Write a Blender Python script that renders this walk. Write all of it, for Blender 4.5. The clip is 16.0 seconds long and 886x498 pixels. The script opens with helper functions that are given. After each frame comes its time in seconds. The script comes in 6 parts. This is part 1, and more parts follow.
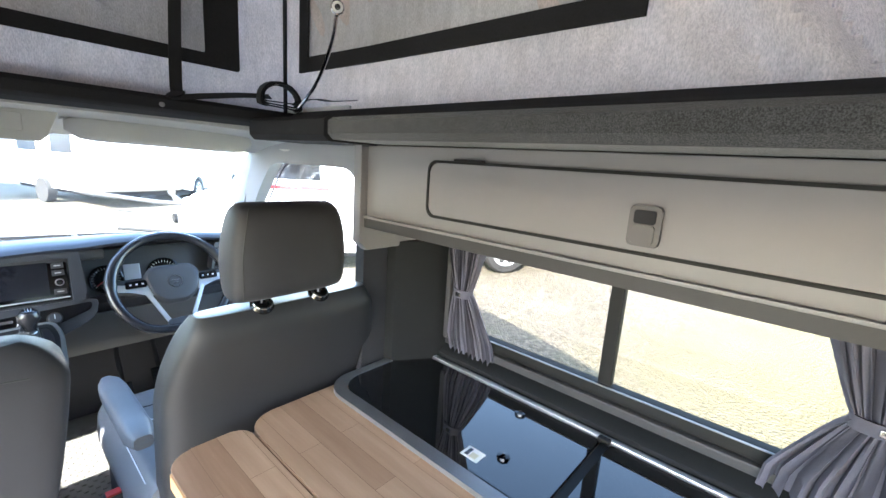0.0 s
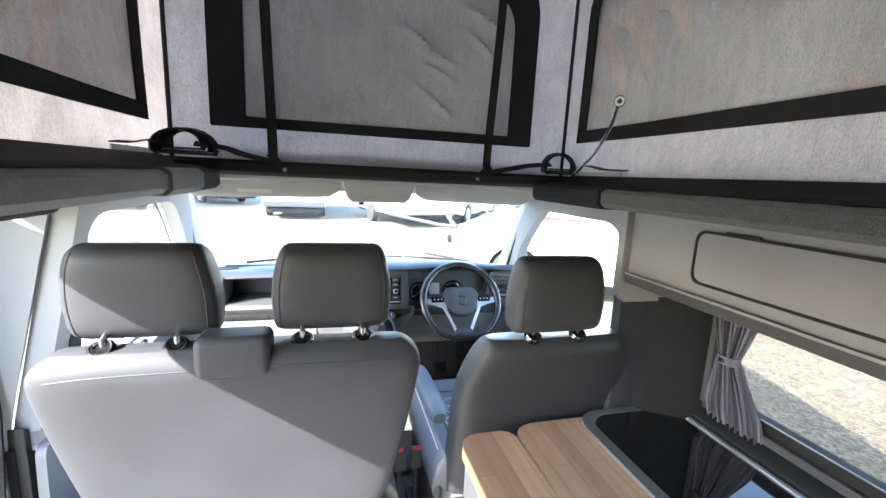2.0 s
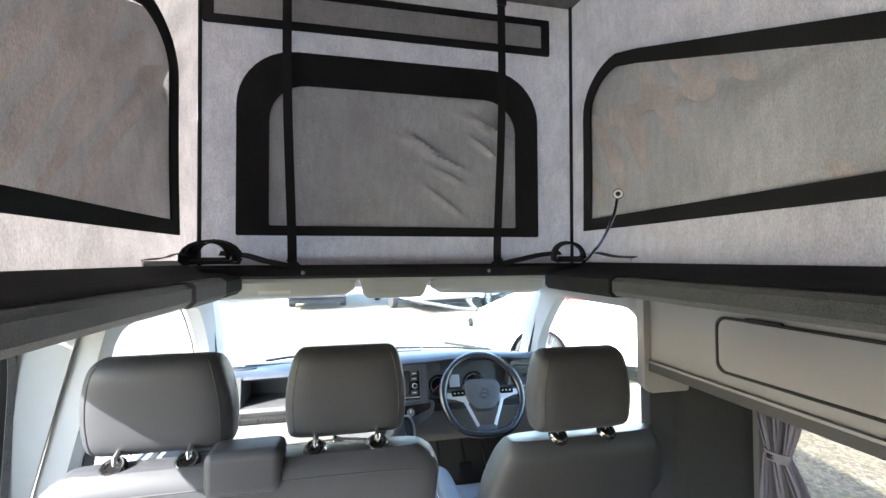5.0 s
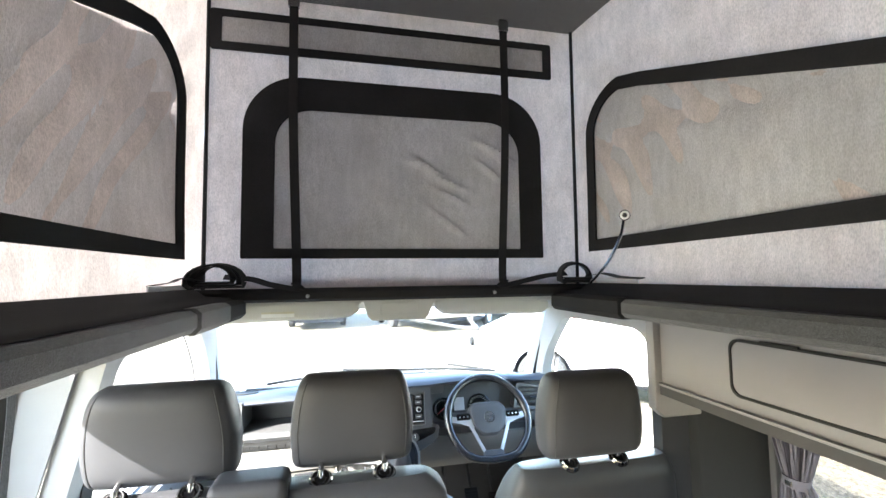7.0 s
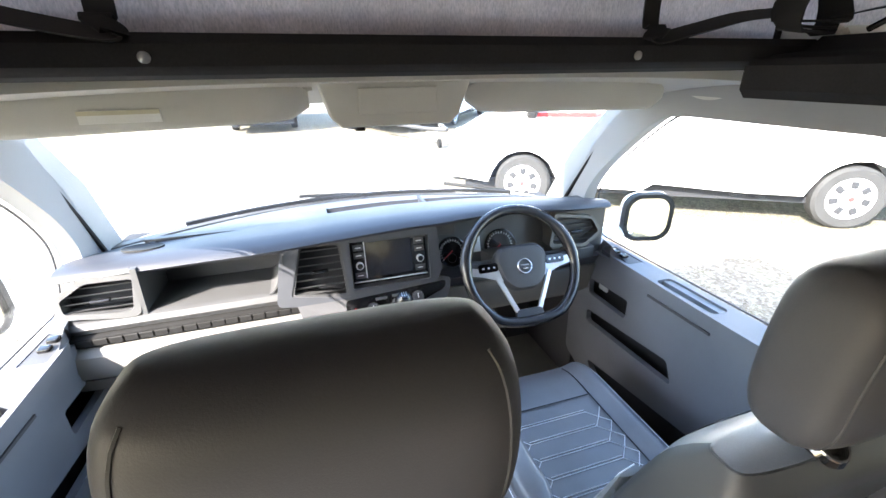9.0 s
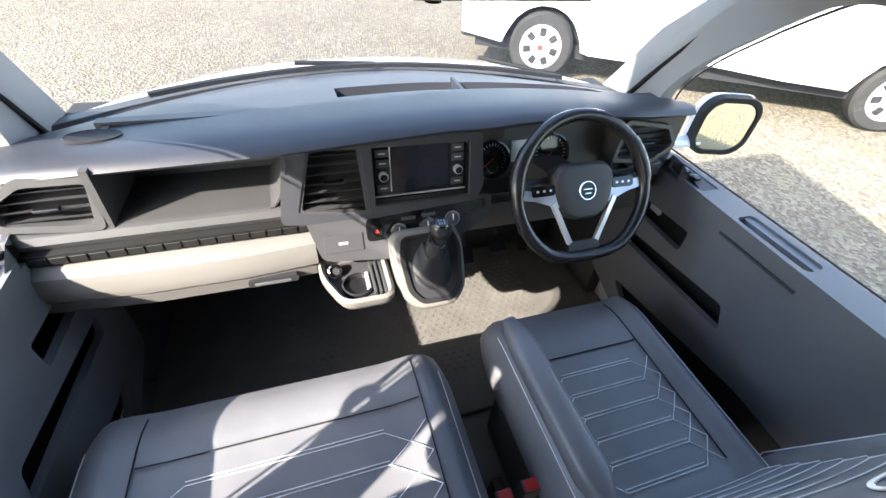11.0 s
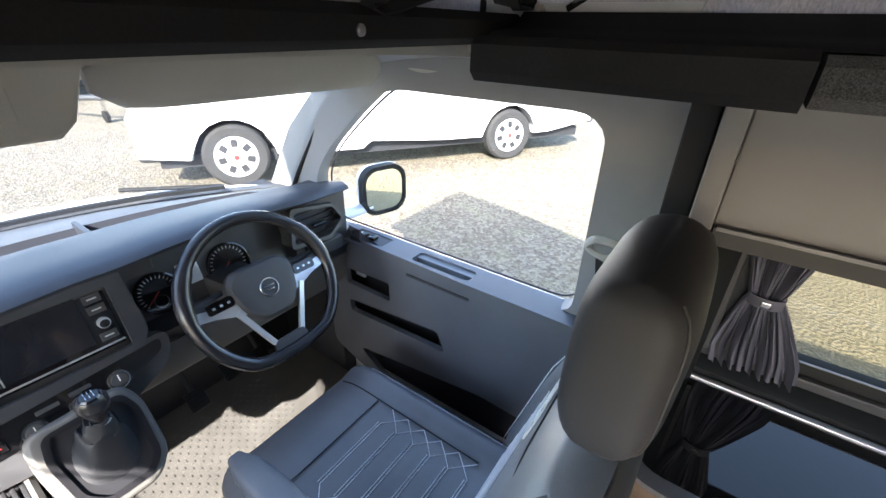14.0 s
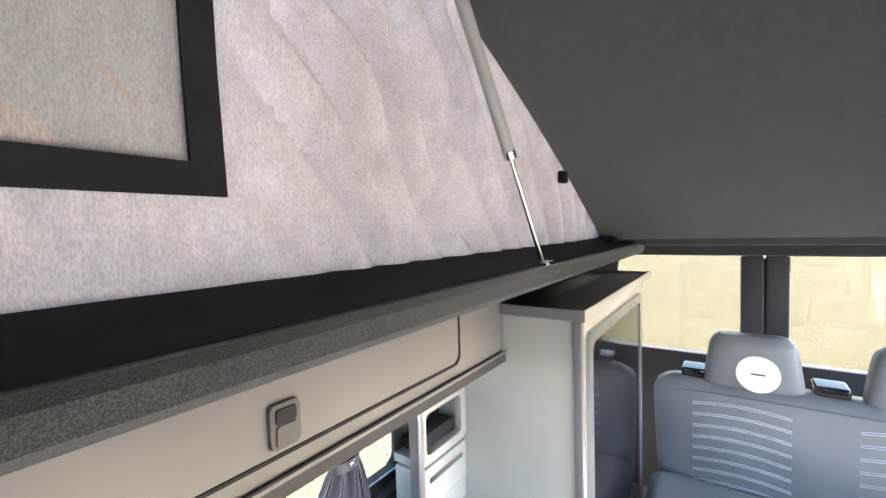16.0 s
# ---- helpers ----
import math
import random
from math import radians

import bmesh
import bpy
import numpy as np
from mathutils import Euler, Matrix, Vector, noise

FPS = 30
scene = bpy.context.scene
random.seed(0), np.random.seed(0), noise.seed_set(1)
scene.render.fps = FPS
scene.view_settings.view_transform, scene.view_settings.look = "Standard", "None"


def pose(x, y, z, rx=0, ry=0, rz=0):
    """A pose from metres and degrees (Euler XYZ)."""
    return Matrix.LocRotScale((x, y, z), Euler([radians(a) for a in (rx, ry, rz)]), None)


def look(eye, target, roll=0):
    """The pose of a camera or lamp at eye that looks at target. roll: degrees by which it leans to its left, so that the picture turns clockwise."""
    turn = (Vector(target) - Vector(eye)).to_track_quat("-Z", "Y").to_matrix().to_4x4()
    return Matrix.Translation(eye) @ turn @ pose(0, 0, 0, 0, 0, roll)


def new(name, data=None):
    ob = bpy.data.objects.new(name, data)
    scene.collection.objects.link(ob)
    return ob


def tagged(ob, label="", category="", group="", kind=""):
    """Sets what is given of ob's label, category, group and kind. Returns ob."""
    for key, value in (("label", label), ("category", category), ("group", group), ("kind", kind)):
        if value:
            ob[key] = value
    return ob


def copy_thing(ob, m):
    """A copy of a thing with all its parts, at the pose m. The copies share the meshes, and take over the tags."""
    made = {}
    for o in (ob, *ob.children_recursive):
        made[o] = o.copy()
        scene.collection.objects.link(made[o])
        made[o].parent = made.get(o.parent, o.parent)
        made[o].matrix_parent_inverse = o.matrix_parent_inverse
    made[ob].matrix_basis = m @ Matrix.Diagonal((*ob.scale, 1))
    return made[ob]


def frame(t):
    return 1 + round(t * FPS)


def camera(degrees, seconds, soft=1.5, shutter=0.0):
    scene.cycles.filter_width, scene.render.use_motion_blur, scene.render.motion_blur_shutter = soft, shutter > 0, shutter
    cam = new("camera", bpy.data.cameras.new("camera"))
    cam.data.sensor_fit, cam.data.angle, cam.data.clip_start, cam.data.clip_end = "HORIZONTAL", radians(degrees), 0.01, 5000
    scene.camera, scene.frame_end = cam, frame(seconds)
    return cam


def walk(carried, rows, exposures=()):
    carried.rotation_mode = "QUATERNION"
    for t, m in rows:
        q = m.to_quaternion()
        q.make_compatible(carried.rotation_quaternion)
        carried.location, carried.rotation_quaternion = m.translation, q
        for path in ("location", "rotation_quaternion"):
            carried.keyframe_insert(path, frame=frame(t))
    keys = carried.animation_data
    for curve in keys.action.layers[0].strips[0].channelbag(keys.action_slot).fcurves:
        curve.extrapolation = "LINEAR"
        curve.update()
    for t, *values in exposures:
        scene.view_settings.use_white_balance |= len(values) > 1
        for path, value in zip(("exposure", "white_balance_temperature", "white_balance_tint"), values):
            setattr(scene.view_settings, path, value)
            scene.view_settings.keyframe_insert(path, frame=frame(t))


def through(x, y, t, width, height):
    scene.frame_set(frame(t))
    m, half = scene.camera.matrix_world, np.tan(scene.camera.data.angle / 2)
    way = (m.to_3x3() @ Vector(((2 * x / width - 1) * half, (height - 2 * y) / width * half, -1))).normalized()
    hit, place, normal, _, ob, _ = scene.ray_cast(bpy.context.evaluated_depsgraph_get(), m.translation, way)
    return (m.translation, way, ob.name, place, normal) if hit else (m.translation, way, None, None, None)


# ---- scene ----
cam = camera(93.9, 16.0)
PATH = [
    (0, (-0.03, 0.375, 1.689), (1.444, 1.666, 1.288), 3.8),
    (0.5, (-0.045, 0.329, 1.713), (1.242, 1.84, 1.46), 2.3),
    (1, (-0.066, 0.29, 1.748), (0.941, 2.004, 1.532), 1.8),
    (1.5, (-0.122, 0.255, 1.77), (0.586, 2.113, 1.547), 1.9),
    (2, (-0.165, 0.258, 1.783), (0.346, 2.16, 1.434), 2.8),
    (2.5, (-0.162, 0.252, 1.769), (0.249, 2.139, 1.248), 4.1),
    (3, (-0.143, 0.247, 1.734), (0.262, 2.083, 1.054), 5.3),
    (3.5, (-0.14, 0.244, 1.734), (0.27, 2.079, 1.051), 4.8),
    (4, (-0.136, 0.24, 1.775), (0.27, 2.141, 1.304), 2.6),
    (4.5, (-0.139, 0.242, 1.803), (0.268, 2.192, 1.631), 0.6),
    (6.8, (-0.188, 0.226, 1.837), (0.243, 2.159, 2.116), -1.0),
    (7, (-0.164, 0.249, 1.829), (0.253, 2.2, 1.962), -0.7),
    (7.5, (-0.185, 0.384, 1.737), (0.335, 2.308, 1.568), -1.4),
    (8, (-0.218, 0.636, 1.672), (0.401, 2.493, 1.257), -1.7),
    (8.5, (-0.204, 0.806, 1.694), (0.397, 2.617, 1.094), -1.7),
    (9, (-0.157, 0.998, 1.763), (0.387, 2.752, 0.972), -0.8),
    (9.5, (-0.159, 1.14, 1.797), (0.351, 2.799, 0.802), 1.8),
    (11.8, (-0.222, 1.316, 1.743), (0.363, 2.655, 0.377), 6.2),
    (12, (-0.214, 1.321, 1.741), (0.42, 2.653, 0.392), 5.7),
    (12.5, (-0.19, 1.327, 1.739), (0.565, 2.644, 0.437), 4.4),
    (13, (-0.166, 1.321, 1.737), (0.758, 2.599, 0.507), 3.1),
    (13.5, (-0.106, 1.281, 1.746), (1.059, 2.461, 0.628), 2.2),
    (14, (-0.037, 1.184, 1.784), (1.41, 2.182, 0.831), 1.5),
    (14.5, (0.031, 1.067, 1.816), (1.802, 1.702, 1.136), 2.6),
    (15, (0.041, 0.978, 1.823), (2.003, 0.981, 1.435), 1.5),
    (15.5, (0.097, 0.924, 1.812), (1.875, 0.015, 1.692), 0.0),
    (16, (0.125, 0.845, 1.86), (1.268, -0.793, 1.767), -1.7),
]
walk(cam, [(t, look(eye, target, roll)) for t, eye, target, roll in PATH],
     exposures=[(0.0, 4.35, 6150, 10), (2.0, 4.2, 6200, 10), (3.5, 3.8, 6250, 10), (4.5, 3.95, 6250, 8), (7.0, 4.6, 6500, 8), (8.5, 4.4, 6450, 10),
                (9.5, 3.65, 7000, 15), (11.8, 3.05, 6850, 14), (14.0, 3.3, 6550, 14), (15.0, 3.85, 6550, 20), (16.0, 4.65, 6450, 14)])

# ---- world, sun ----
SUN = Vector((1.0, 0.6, -0.82)).normalized()
world = bpy.data.worlds.new("sky")
scene.world = world
world.use_nodes = True
sky = world.node_tree.nodes.new("ShaderNodeTexSky")
sky.sky_type = "NISHITA"
sky.sun_disc = False
sky.sun_elevation = math.asin(-SUN.z)
sky.sun_rotation = math.atan2(-SUN.x, -SUN.y)
backing = world.node_tree.nodes["Background"]
backing.inputs["Strength"].default_value = 0.15
world.node_tree.links.new(sky.outputs["Color"], backing.inputs["Color"])
sun_data = bpy.data.lights.new("sun", "SUN")
sun_data.energy = 3.0
sun_data.angle = radians(0.55)
sun_data.color = (1.0, 0.95, 0.88)
sun = new("sun", sun_data)
sun.matrix_world = look((-8, -5, 9), Vector((-8, -5, 9)) + SUN)


# ---- materials ----
def nodes_of(name, rough=0.6, metal=0.0):
    m = bpy.data.materials.new(name)
    m.use_nodes = True
    nt = m.node_tree
    b = nt.nodes["Principled BSDF"]
    b.inputs["Roughness"].default_value = rough
    b.inputs["Metallic"].default_value = metal
    return m, nt, b


def noise_node(nt, scale, detail=4.0, rough=0.55, stretch=None, kind="ShaderNodeTexNoise"):
    co = nt.nodes.new("ShaderNodeTexCoord")
    tex = nt.nodes.new(kind)
    tex.inputs["Scale"].default_value = scale
    if kind == "ShaderNodeTexNoise":
        tex.inputs["Detail"].default_value = detail
        tex.inputs["Roughness"].default_value = rough
    if stretch:
        mp = nt.nodes.new("ShaderNodeMapping")
        mp.inputs["Scale"].default_value = stretch
        nt.links.new(co.outputs["Object"], mp.inputs["Vector"])
        nt.links.new(mp.outputs["Vector"], tex.inputs["Vector"])
    else:
        nt.links.new(co.outputs["Object"], tex.inputs["Vector"])
    return tex


def ramp(nt, fac, stops):
    r = nt.nodes.new("ShaderNodeValToRGB")
    e = r.color_ramp.elements
    while len(e) < len(stops):
        e.new(0.5)
    for el, (p, c) in zip(e, stops):
        el.position = p
        el.color = (*c, 1.0)
    nt.links.new(fac, r.inputs["Fac"])
    return r.outputs["Color"]


def mixed(nt, a, b, fac, how="MIX"):
    mx = nt.nodes.new("ShaderNodeMix")
    mx.data_type = "RGBA"
    mx.blend_type = how
    for sock, v in ((mx.inputs[6], a), (mx.inputs[7], b)):
        if isinstance(v, tuple):
            sock.default_value = (*v, 1.0)
        else:
            nt.links.new(v, sock)
    if isinstance(fac, (int, float)):
        mx.inputs[0].default_value = fac
    else:
        nt.links.new(fac, mx.inputs[0])
    return mx.outputs[2]


def bump(nt, bsdf, fac, strength=0.2, dist=0.002):
    bp = nt.nodes.new("ShaderNodeBump")
    bp.inputs["Strength"].default_value = strength
    bp.inputs["Distance"].default_value = dist
    nt.links.new(fac, bp.inputs["Height"])
    nt.links.new(bp.outputs["Normal"], bsdf.inputs["Normal"])


def surface(name, colour, rough=0.6, metal=0.0, grain=600.0, depth=0.15, vary=0.12, dist=0.0006, patch=6.0, stretch=None, coat=0.0, spec=0.5):
    """A plain surface with a fine grain and a slow change of tone."""
    m, nt, b = nodes_of(name, rough, metal)
    big = noise_node(nt, patch, 5.0)
    fine = noise_node(nt, grain, 3.0, 0.6, stretch)
    lo = tuple(c * (1 - vary) for c in colour)
    hi = tuple(min(1.0, c * (1 + vary)) for c in colour)
    col = ramp(nt, big.outputs["Fac"], [(0.3, lo), (0.7, hi)])
    col = mixed(nt, col, ramp(nt, fine.outputs["Fac"], [(0.3, (1 - vary,) * 3), (0.7, (1 + 0 * vary,) * 3)]), 0.8, "MULTIPLY")
    nt.links.new(col, b.inputs["Base Color"])
    rr = nt.nodes.new("ShaderNodeMapRange")
    rr.inputs["To Min"].default_value = max(0.02, rough * 0.85)
    rr.inputs["To Max"].default_value = min(1.0, rough * 1.15)
    nt.links.new(big.outputs["Fac"], rr.inputs["Value"])
    nt.links.new(rr.outputs["Result"], b.inputs["Roughness"])
    if depth:
        bump(nt, b, fine.outputs["Fac"], depth, dist)
    b.inputs["Coat Weight"].default_value = coat
    b.inputs["Specular IOR Level"].default_value = spec
    return m


def felt(name, dark, light):
    """Carpet felt: pale fibres over a dark ground."""
    m, nt, b = nodes_of(name, 0.95)
    f1 = noise_node(nt, 650.0, 2.0, 0.7)
    f2 = noise_node(nt, 30.0, 4.0, 0.6)
    col = ramp(nt, f1.outputs["Fac"], [(0.35, dark), (0.68, light)])
    col = mixed(nt, col, ramp(nt, f2.outputs["Fac"], [(0.3, (0.75, 0.75, 0.75)), (0.7, (1, 1, 1))]), 0.9, "MULTIPLY")
    nt.links.new(col, b.inputs["Base Color"])
    b.inputs["Sheen Weight"].default_value = 0.3
    bump(nt, b, f1.outputs["Fac"], 0.6, 0.002)
    return m


def canvas(name, colour, through, weave=900.0, crumple=9.0):
    """Woven tent cloth that lets some light through."""
    m, nt, b = nodes_of(name, 0.9)
    w = noise_node(nt, weave, 2.0, 0.7, (1.0, 1.0, 0.35))
    c = noise_node(nt, crumple, 6.0, 0.6)
    v = noise_node(nt, 60.0, 3.0, 0.6, (1.0, 1.0, 0.25))
    col = ramp(nt, c.outputs["Fac"], [(0.25, tuple(x * 0.72 for x in colour)), (0.72, colour)])
    col = mixed(nt, col, ramp(nt, v.outputs["Fac"], [(0.3, (0.80, 0.80, 0.80)), (0.7, (1, 1, 1))]), 0.7, "MULTIPLY")
    col = mixed(nt, col, ramp(nt, w.outputs["Fac"], [(0.34, (0.70, 0.70, 0.70)), (0.64, (1, 1, 1))]), 0.9, "MULTIPLY")
    nt.links.new(col, b.inputs["Base Color"])
    tr = nt.nodes.new("ShaderNodeBsdfTranslucent")
    nt.links.new(col, tr.inputs["Color"])
    ms = nt.nodes.new("ShaderNodeMixShader")
    ms.inputs[0].default_value = through
    nt.links.new(b.outputs[0], ms.inputs[1])
    nt.links.new(tr.outputs[0], ms.inputs[2])
    nt.links.new(ms.outputs[0], nt.nodes["Material Output"].inputs["Surface"])
    add = nt.nodes.new("ShaderNodeMath")
    add.operation = "ADD"
    nt.links.new(v.outputs["Fac"], add.inputs[0])
    nt.links.new(w.outputs["Fac"], add.inputs[1])
    bump(nt, b, add.outputs[0], 0.7, 0.003)
    return m


def timber(name):
    """Oak-effect board made of joined staves."""
    m, nt, b = nodes_of(name, 0.5)
    co = nt.nodes.new("ShaderNodeTexCoord")
    mp = nt.nodes.new("ShaderNodeMapping")
    mp.inputs["Rotation"].default_value = (0, 0, radians(90))
    nt.links.new(co.outputs["Object"], mp.inputs["Vector"])
    br = nt.nodes.new("ShaderNodeTexBrick")
    for key, v in (("Scale", 1.0), ("Mortar Size", 0.0006), ("Brick Width", 0.34), ("Row Height", 0.047), ("Bias", 0.0)):
        br.inputs[key].default_value = v
    br.inputs["Color1"].default_value = (0.33, 0.205, 0.125, 1)
    br.inputs["Color2"].default_value = (0.49, 0.335, 0.22, 1)
    br.inputs["Mortar"].default_value = (0.27, 0.165, 0.1, 1)
    nt.links.new(mp.outputs["Vector"], br.inputs["Vector"])
    g = noise_node(nt, 45.0, 6.0, 0.6, (1.0, 0.07, 1.0))
    col = mixed(nt, br.outputs["Color"], ramp(nt, g.outputs["Fac"], [(0.3, (0.68, 0.62, 0.56)), (0.7, (1, 1, 1))]), 0.8, "MULTIPLY")
    nt.links.new(col, b.inputs["Base Color"])
    bump(nt, b, g.outputs["Fac"], 0.12, 0.001)
    return m


def glass(name, tint=(1, 1, 1), clear=0.93):
    """A thin pane: light passes straight on, with a mirror's share by the angle."""
    m, nt, b = nodes_of(name)
    t = nt.nodes.new("ShaderNodeBsdfTransparent")
    t.inputs["Color"].default_value = (*[c * clear for c in tint], 1)
    g = nt.nodes.new("ShaderNodeBsdfGlossy")
    g.inputs["Roughness"].default_value = 0.02
    lw = nt.nodes.new("ShaderNodeLayerWeight")
    pw = nt.nodes.new("ShaderNodeMath")
    pw.operation = "POWER"
    pw.inputs[1].default_value = 4.0
    nt.links.new(lw.outputs["Facing"], pw.inputs[0])
    fr = nt.nodes.new("ShaderNodeMath")
    fr.operation = "MULTIPLY_ADD"
    fr.inputs[1].default_value = 0.7
    fr.inputs[2].default_value = 0.03
    nt.links.new(pw.outputs[0], fr.inputs[0])
    ms = nt.nodes.new("ShaderNodeMixShader")
    nt.links.new(fr.outputs[0], ms.inputs[0])
    nt.links.new(t.outputs[0], ms.inputs[1])
    nt.links.new(g.outputs[0], ms.inputs[2])
    nt.links.new(ms.outputs[0], nt.nodes["Material Output"].inputs["Surface"])
    return m


def gravel(name):
    m, nt, b = nodes_of(name, 0.95)
    v = noise_node(nt, 38.0, kind="ShaderNodeTexVoronoi")
    big = noise_node(nt, 0.5, 6.0, 0.65)
    mid = noise_node(nt, 4.0, 6.0, 0.7)
    fine = noise_node(nt, 90.0, 3.0, 0.7)
    col = ramp(nt, v.outputs["Color"], [(0.15, (0.115, 0.098, 0.074)), (0.5, (0.195, 0.168, 0.13)), (0.9, (0.31, 0.275, 0.22))])
    col = mixed(nt, col, ramp(nt, fine.outputs["Fac"], [(0.3, (0.66, 0.66, 0.66)), (0.7, (1, 1, 1))]), 0.8, "MULTIPLY")
    moss = nt.nodes.new("ShaderNodeMapRange")
    moss.inputs["From Min"].default_value = 0.50
    moss.inputs["From Max"].default_value = 0.72
    moss.inputs["To Max"].default_value = 0.55
    nt.links.new(mid.outputs["Fac"], moss.inputs["Value"])
    col = mixed(nt, col, (0.175, 0.17, 0.085), moss.outputs["Result"])
    co = nt.nodes.new("ShaderNodeTexCoord")
    ax = nt.nodes.new("ShaderNodeSeparateXYZ")
    nt.links.new(co.outputs["Object"], ax.inputs[0])
    edge = nt.nodes.new("ShaderNodeMath")
    edge.operation = "MULTIPLY_ADD"
    edge.inputs[1].default_value = 3.0
    nt.links.new(big.outputs["Fac"], edge.inputs[0])
    nt.links.new(ax.outputs["Y"], edge.inputs[2])
    dry = nt.nodes.new("ShaderNodeMapRange")
    for key, amount in (("From Min", 3.6), ("From Max", 1.6), ("To Min", 0.0), ("To Max", 0.75)):
        dry.inputs[key].default_value = amount
    nt.links.new(edge.outputs[0], dry.inputs["Value"])
    straw = ramp(nt, fine.outputs["Fac"], [(0.3, (0.17, 0.145, 0.065)), (0.7, (0.30, 0.265, 0.135))])
    col = mixed(nt, col, straw, dry.outputs["Result"])
    col = mixed(nt, col, ramp(nt, big.outputs["Fac"], [(0.3, (0.82, 0.79, 0.74)), (0.7, (1, 1, 1))]), 0.9, "MULTIPLY")
    nt.links.new(col, b.inputs["Base Color"])
    bump(nt, b, v.outputs["Distance"], 0.9, 0.02)
    return m


M_CANVAS = canvas("tent_cloth", (0.86, 0.765, 0.73), 0.055, 430.0)
M_MESH = canvas("tent_window_cloth", (0.85, 0.84, 0.855), 0.21, 520.0, 5.0)
M_TRIM = surface("tent_tape", (0.025, 0.025, 0.027), 0.85, vary=0.25, grain=300, spec=0.2)
M_WEB = surface("strap_webbing", (0.014, 0.014, 0.015), 0.8, vary=0.3, grain=500)
M_FELT = felt("grey_felt", (0.020, 0.021, 0.022), (0.105, 0.108, 0.110))
M_ROOF = felt("roof_felt", (0.04, 0.04, 0.042), (0.10, 0.10, 0.104))
M_RUBBER = surface("black_rubber", (0.011, 0.011, 0.011), 0.6, vary=0.2, spec=0.25)
M_UNIT = surface("grey_laminate", (0.176, 0.173, 0.182), 0.42, vary=0.04, grain=900, depth=0.06)
M_UNIT_DARK = surface("dark_grey_laminate", (0.045, 0.045, 0.047), 0.5, vary=0.06, spec=0.25)
M_UNIT_PALE = surface("pale_laminate", (0.43, 0.435, 0.42), 0.4, vary=0.04)
M_WOOD = timber("oak_worktop")
M_WOOD_EDGE = surface("oak_edging", (0.52, 0.33, 0.17), 0.5, vary=0.15, grain=60, stretch=(1, 0.1, 1))
M_LID = surface("black_glass", (0.006, 0.007, 0.008), 0.012, vary=0.05, depth=0.0, coat=1.0)
M_LID_FRAME = surface("brushed_steel_frame", (0.34, 0.345, 0.355), 0.32, 0.75, vary=0.08, grain=300, stretch=(1, 0.05, 1))
M_STEEL = surface("chrome", (0.62, 0.62, 0.63), 0.14, 1.0, vary=0.03, depth=0.0)
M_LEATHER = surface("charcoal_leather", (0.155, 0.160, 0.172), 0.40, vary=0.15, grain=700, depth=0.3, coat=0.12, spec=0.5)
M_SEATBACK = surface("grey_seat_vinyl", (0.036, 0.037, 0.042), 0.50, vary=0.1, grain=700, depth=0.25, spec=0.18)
# Black for seams and gaiter; on the driver's seat rear it stands for shade.
M_VINYL_AND_SHADE = surface("black_vinyl_and_rear_shade", (0.026, 0.027, 0.030), 0.5, vary=0.12, grain=700, depth=0.3, spec=0.35)
M_STITCH = surface("pale_stitching", (0.78, 0.80, 0.84), 0.6)
M_PLASTIC = surface("charcoal_plastic", (0.045, 0.046, 0.050), 0.55, vary=0.12, grain=900, depth=0.35)
M_DASH_TOP = surface("soft_dash_top", (0.023, 0.027, 0.037), 0.5, vary=0.12, grain=900, depth=0.35)
M_DASH_FACE = surface("dash_face", (0.050, 0.051, 0.053), 0.5, vary=0.1, grain=900, depth=0.3)
M_DASH_BEZEL = surface("dash_bezel", (0.040, 0.043, 0.050), 0.42, vary=0.08, grain=900, depth=0.2)
M_GLOSS = surface("piano_black", (0.008, 0.008, 0.009), 0.08, vary=0.1, depth=0.0)
M_SCREEN = surface("dark_screen", (0.012, 0.013, 0.018), 0.1, vary=0.05, depth=0.0)
M_BEIGE = surface("pale_grey_plastic", (0.155, 0.150, 0.138), 0.55, vary=0.06, grain=900, depth=0.3)
M_LINING = surface("headlining", (0.54, 0.53, 0.50), 0.9, vary=0.05, grain=500, depth=0.2)
M_VISOR = surface("visor_vinyl", (0.55, 0.54, 0.51), 0.75, vary=0.05)
M_DOORCARD = surface("door_card", (0.135, 0.142, 0.158), 0.5, vary=0.1, grain=900, depth=0.3)
M_WHITE = surface("white_paint", (0.80, 0.81, 0.82), 0.22, vary=0.02, grain=20, depth=0.0, coat=0.6)
M_TYRE = surface("tyre_rubber", (0.025, 0.025, 0.026), 0.8, vary=0.2)
M_SILVER = surface("silver_plastic", (0.62, 0.63, 0.65), 0.3, 0.6, vary=0.05, depth=0.0)
M_RIM = surface("silver_wheel_paint", (0.55, 0.56, 0.58), 0.35, 0.4, vary=0.05, depth=0.0)
M_CURTAIN = surface("grey_curtain_cloth", (0.085, 0.083, 0.108), 0.9, vary=0.12, grain=500, depth=0.4)
# Serves real black parts and black put in for shade in recesses.
M_BLACK_AND_SHADE = surface("black_lining_and_shade", (0.015, 0.016, 0.02), 0.8)
M_MAT = surface("rubber_floor_mat", (0.13, 0.126, 0.115), 0.6, vary=0.2)
M_SIDETRIM = surface("dark_side_trim", (0.014, 0.015, 0.016), 0.85, vary=0.1, spec=0.1)
M_SEATBASE = surface("black_seat_base", (0.012, 0.012, 0.013), 0.30, vary=0.2, grain=900, depth=0.3)
M_PILLAR = surface("pillar_plastic", (0.28, 0.285, 0.29), 0.6, vary=0.05, grain=700)
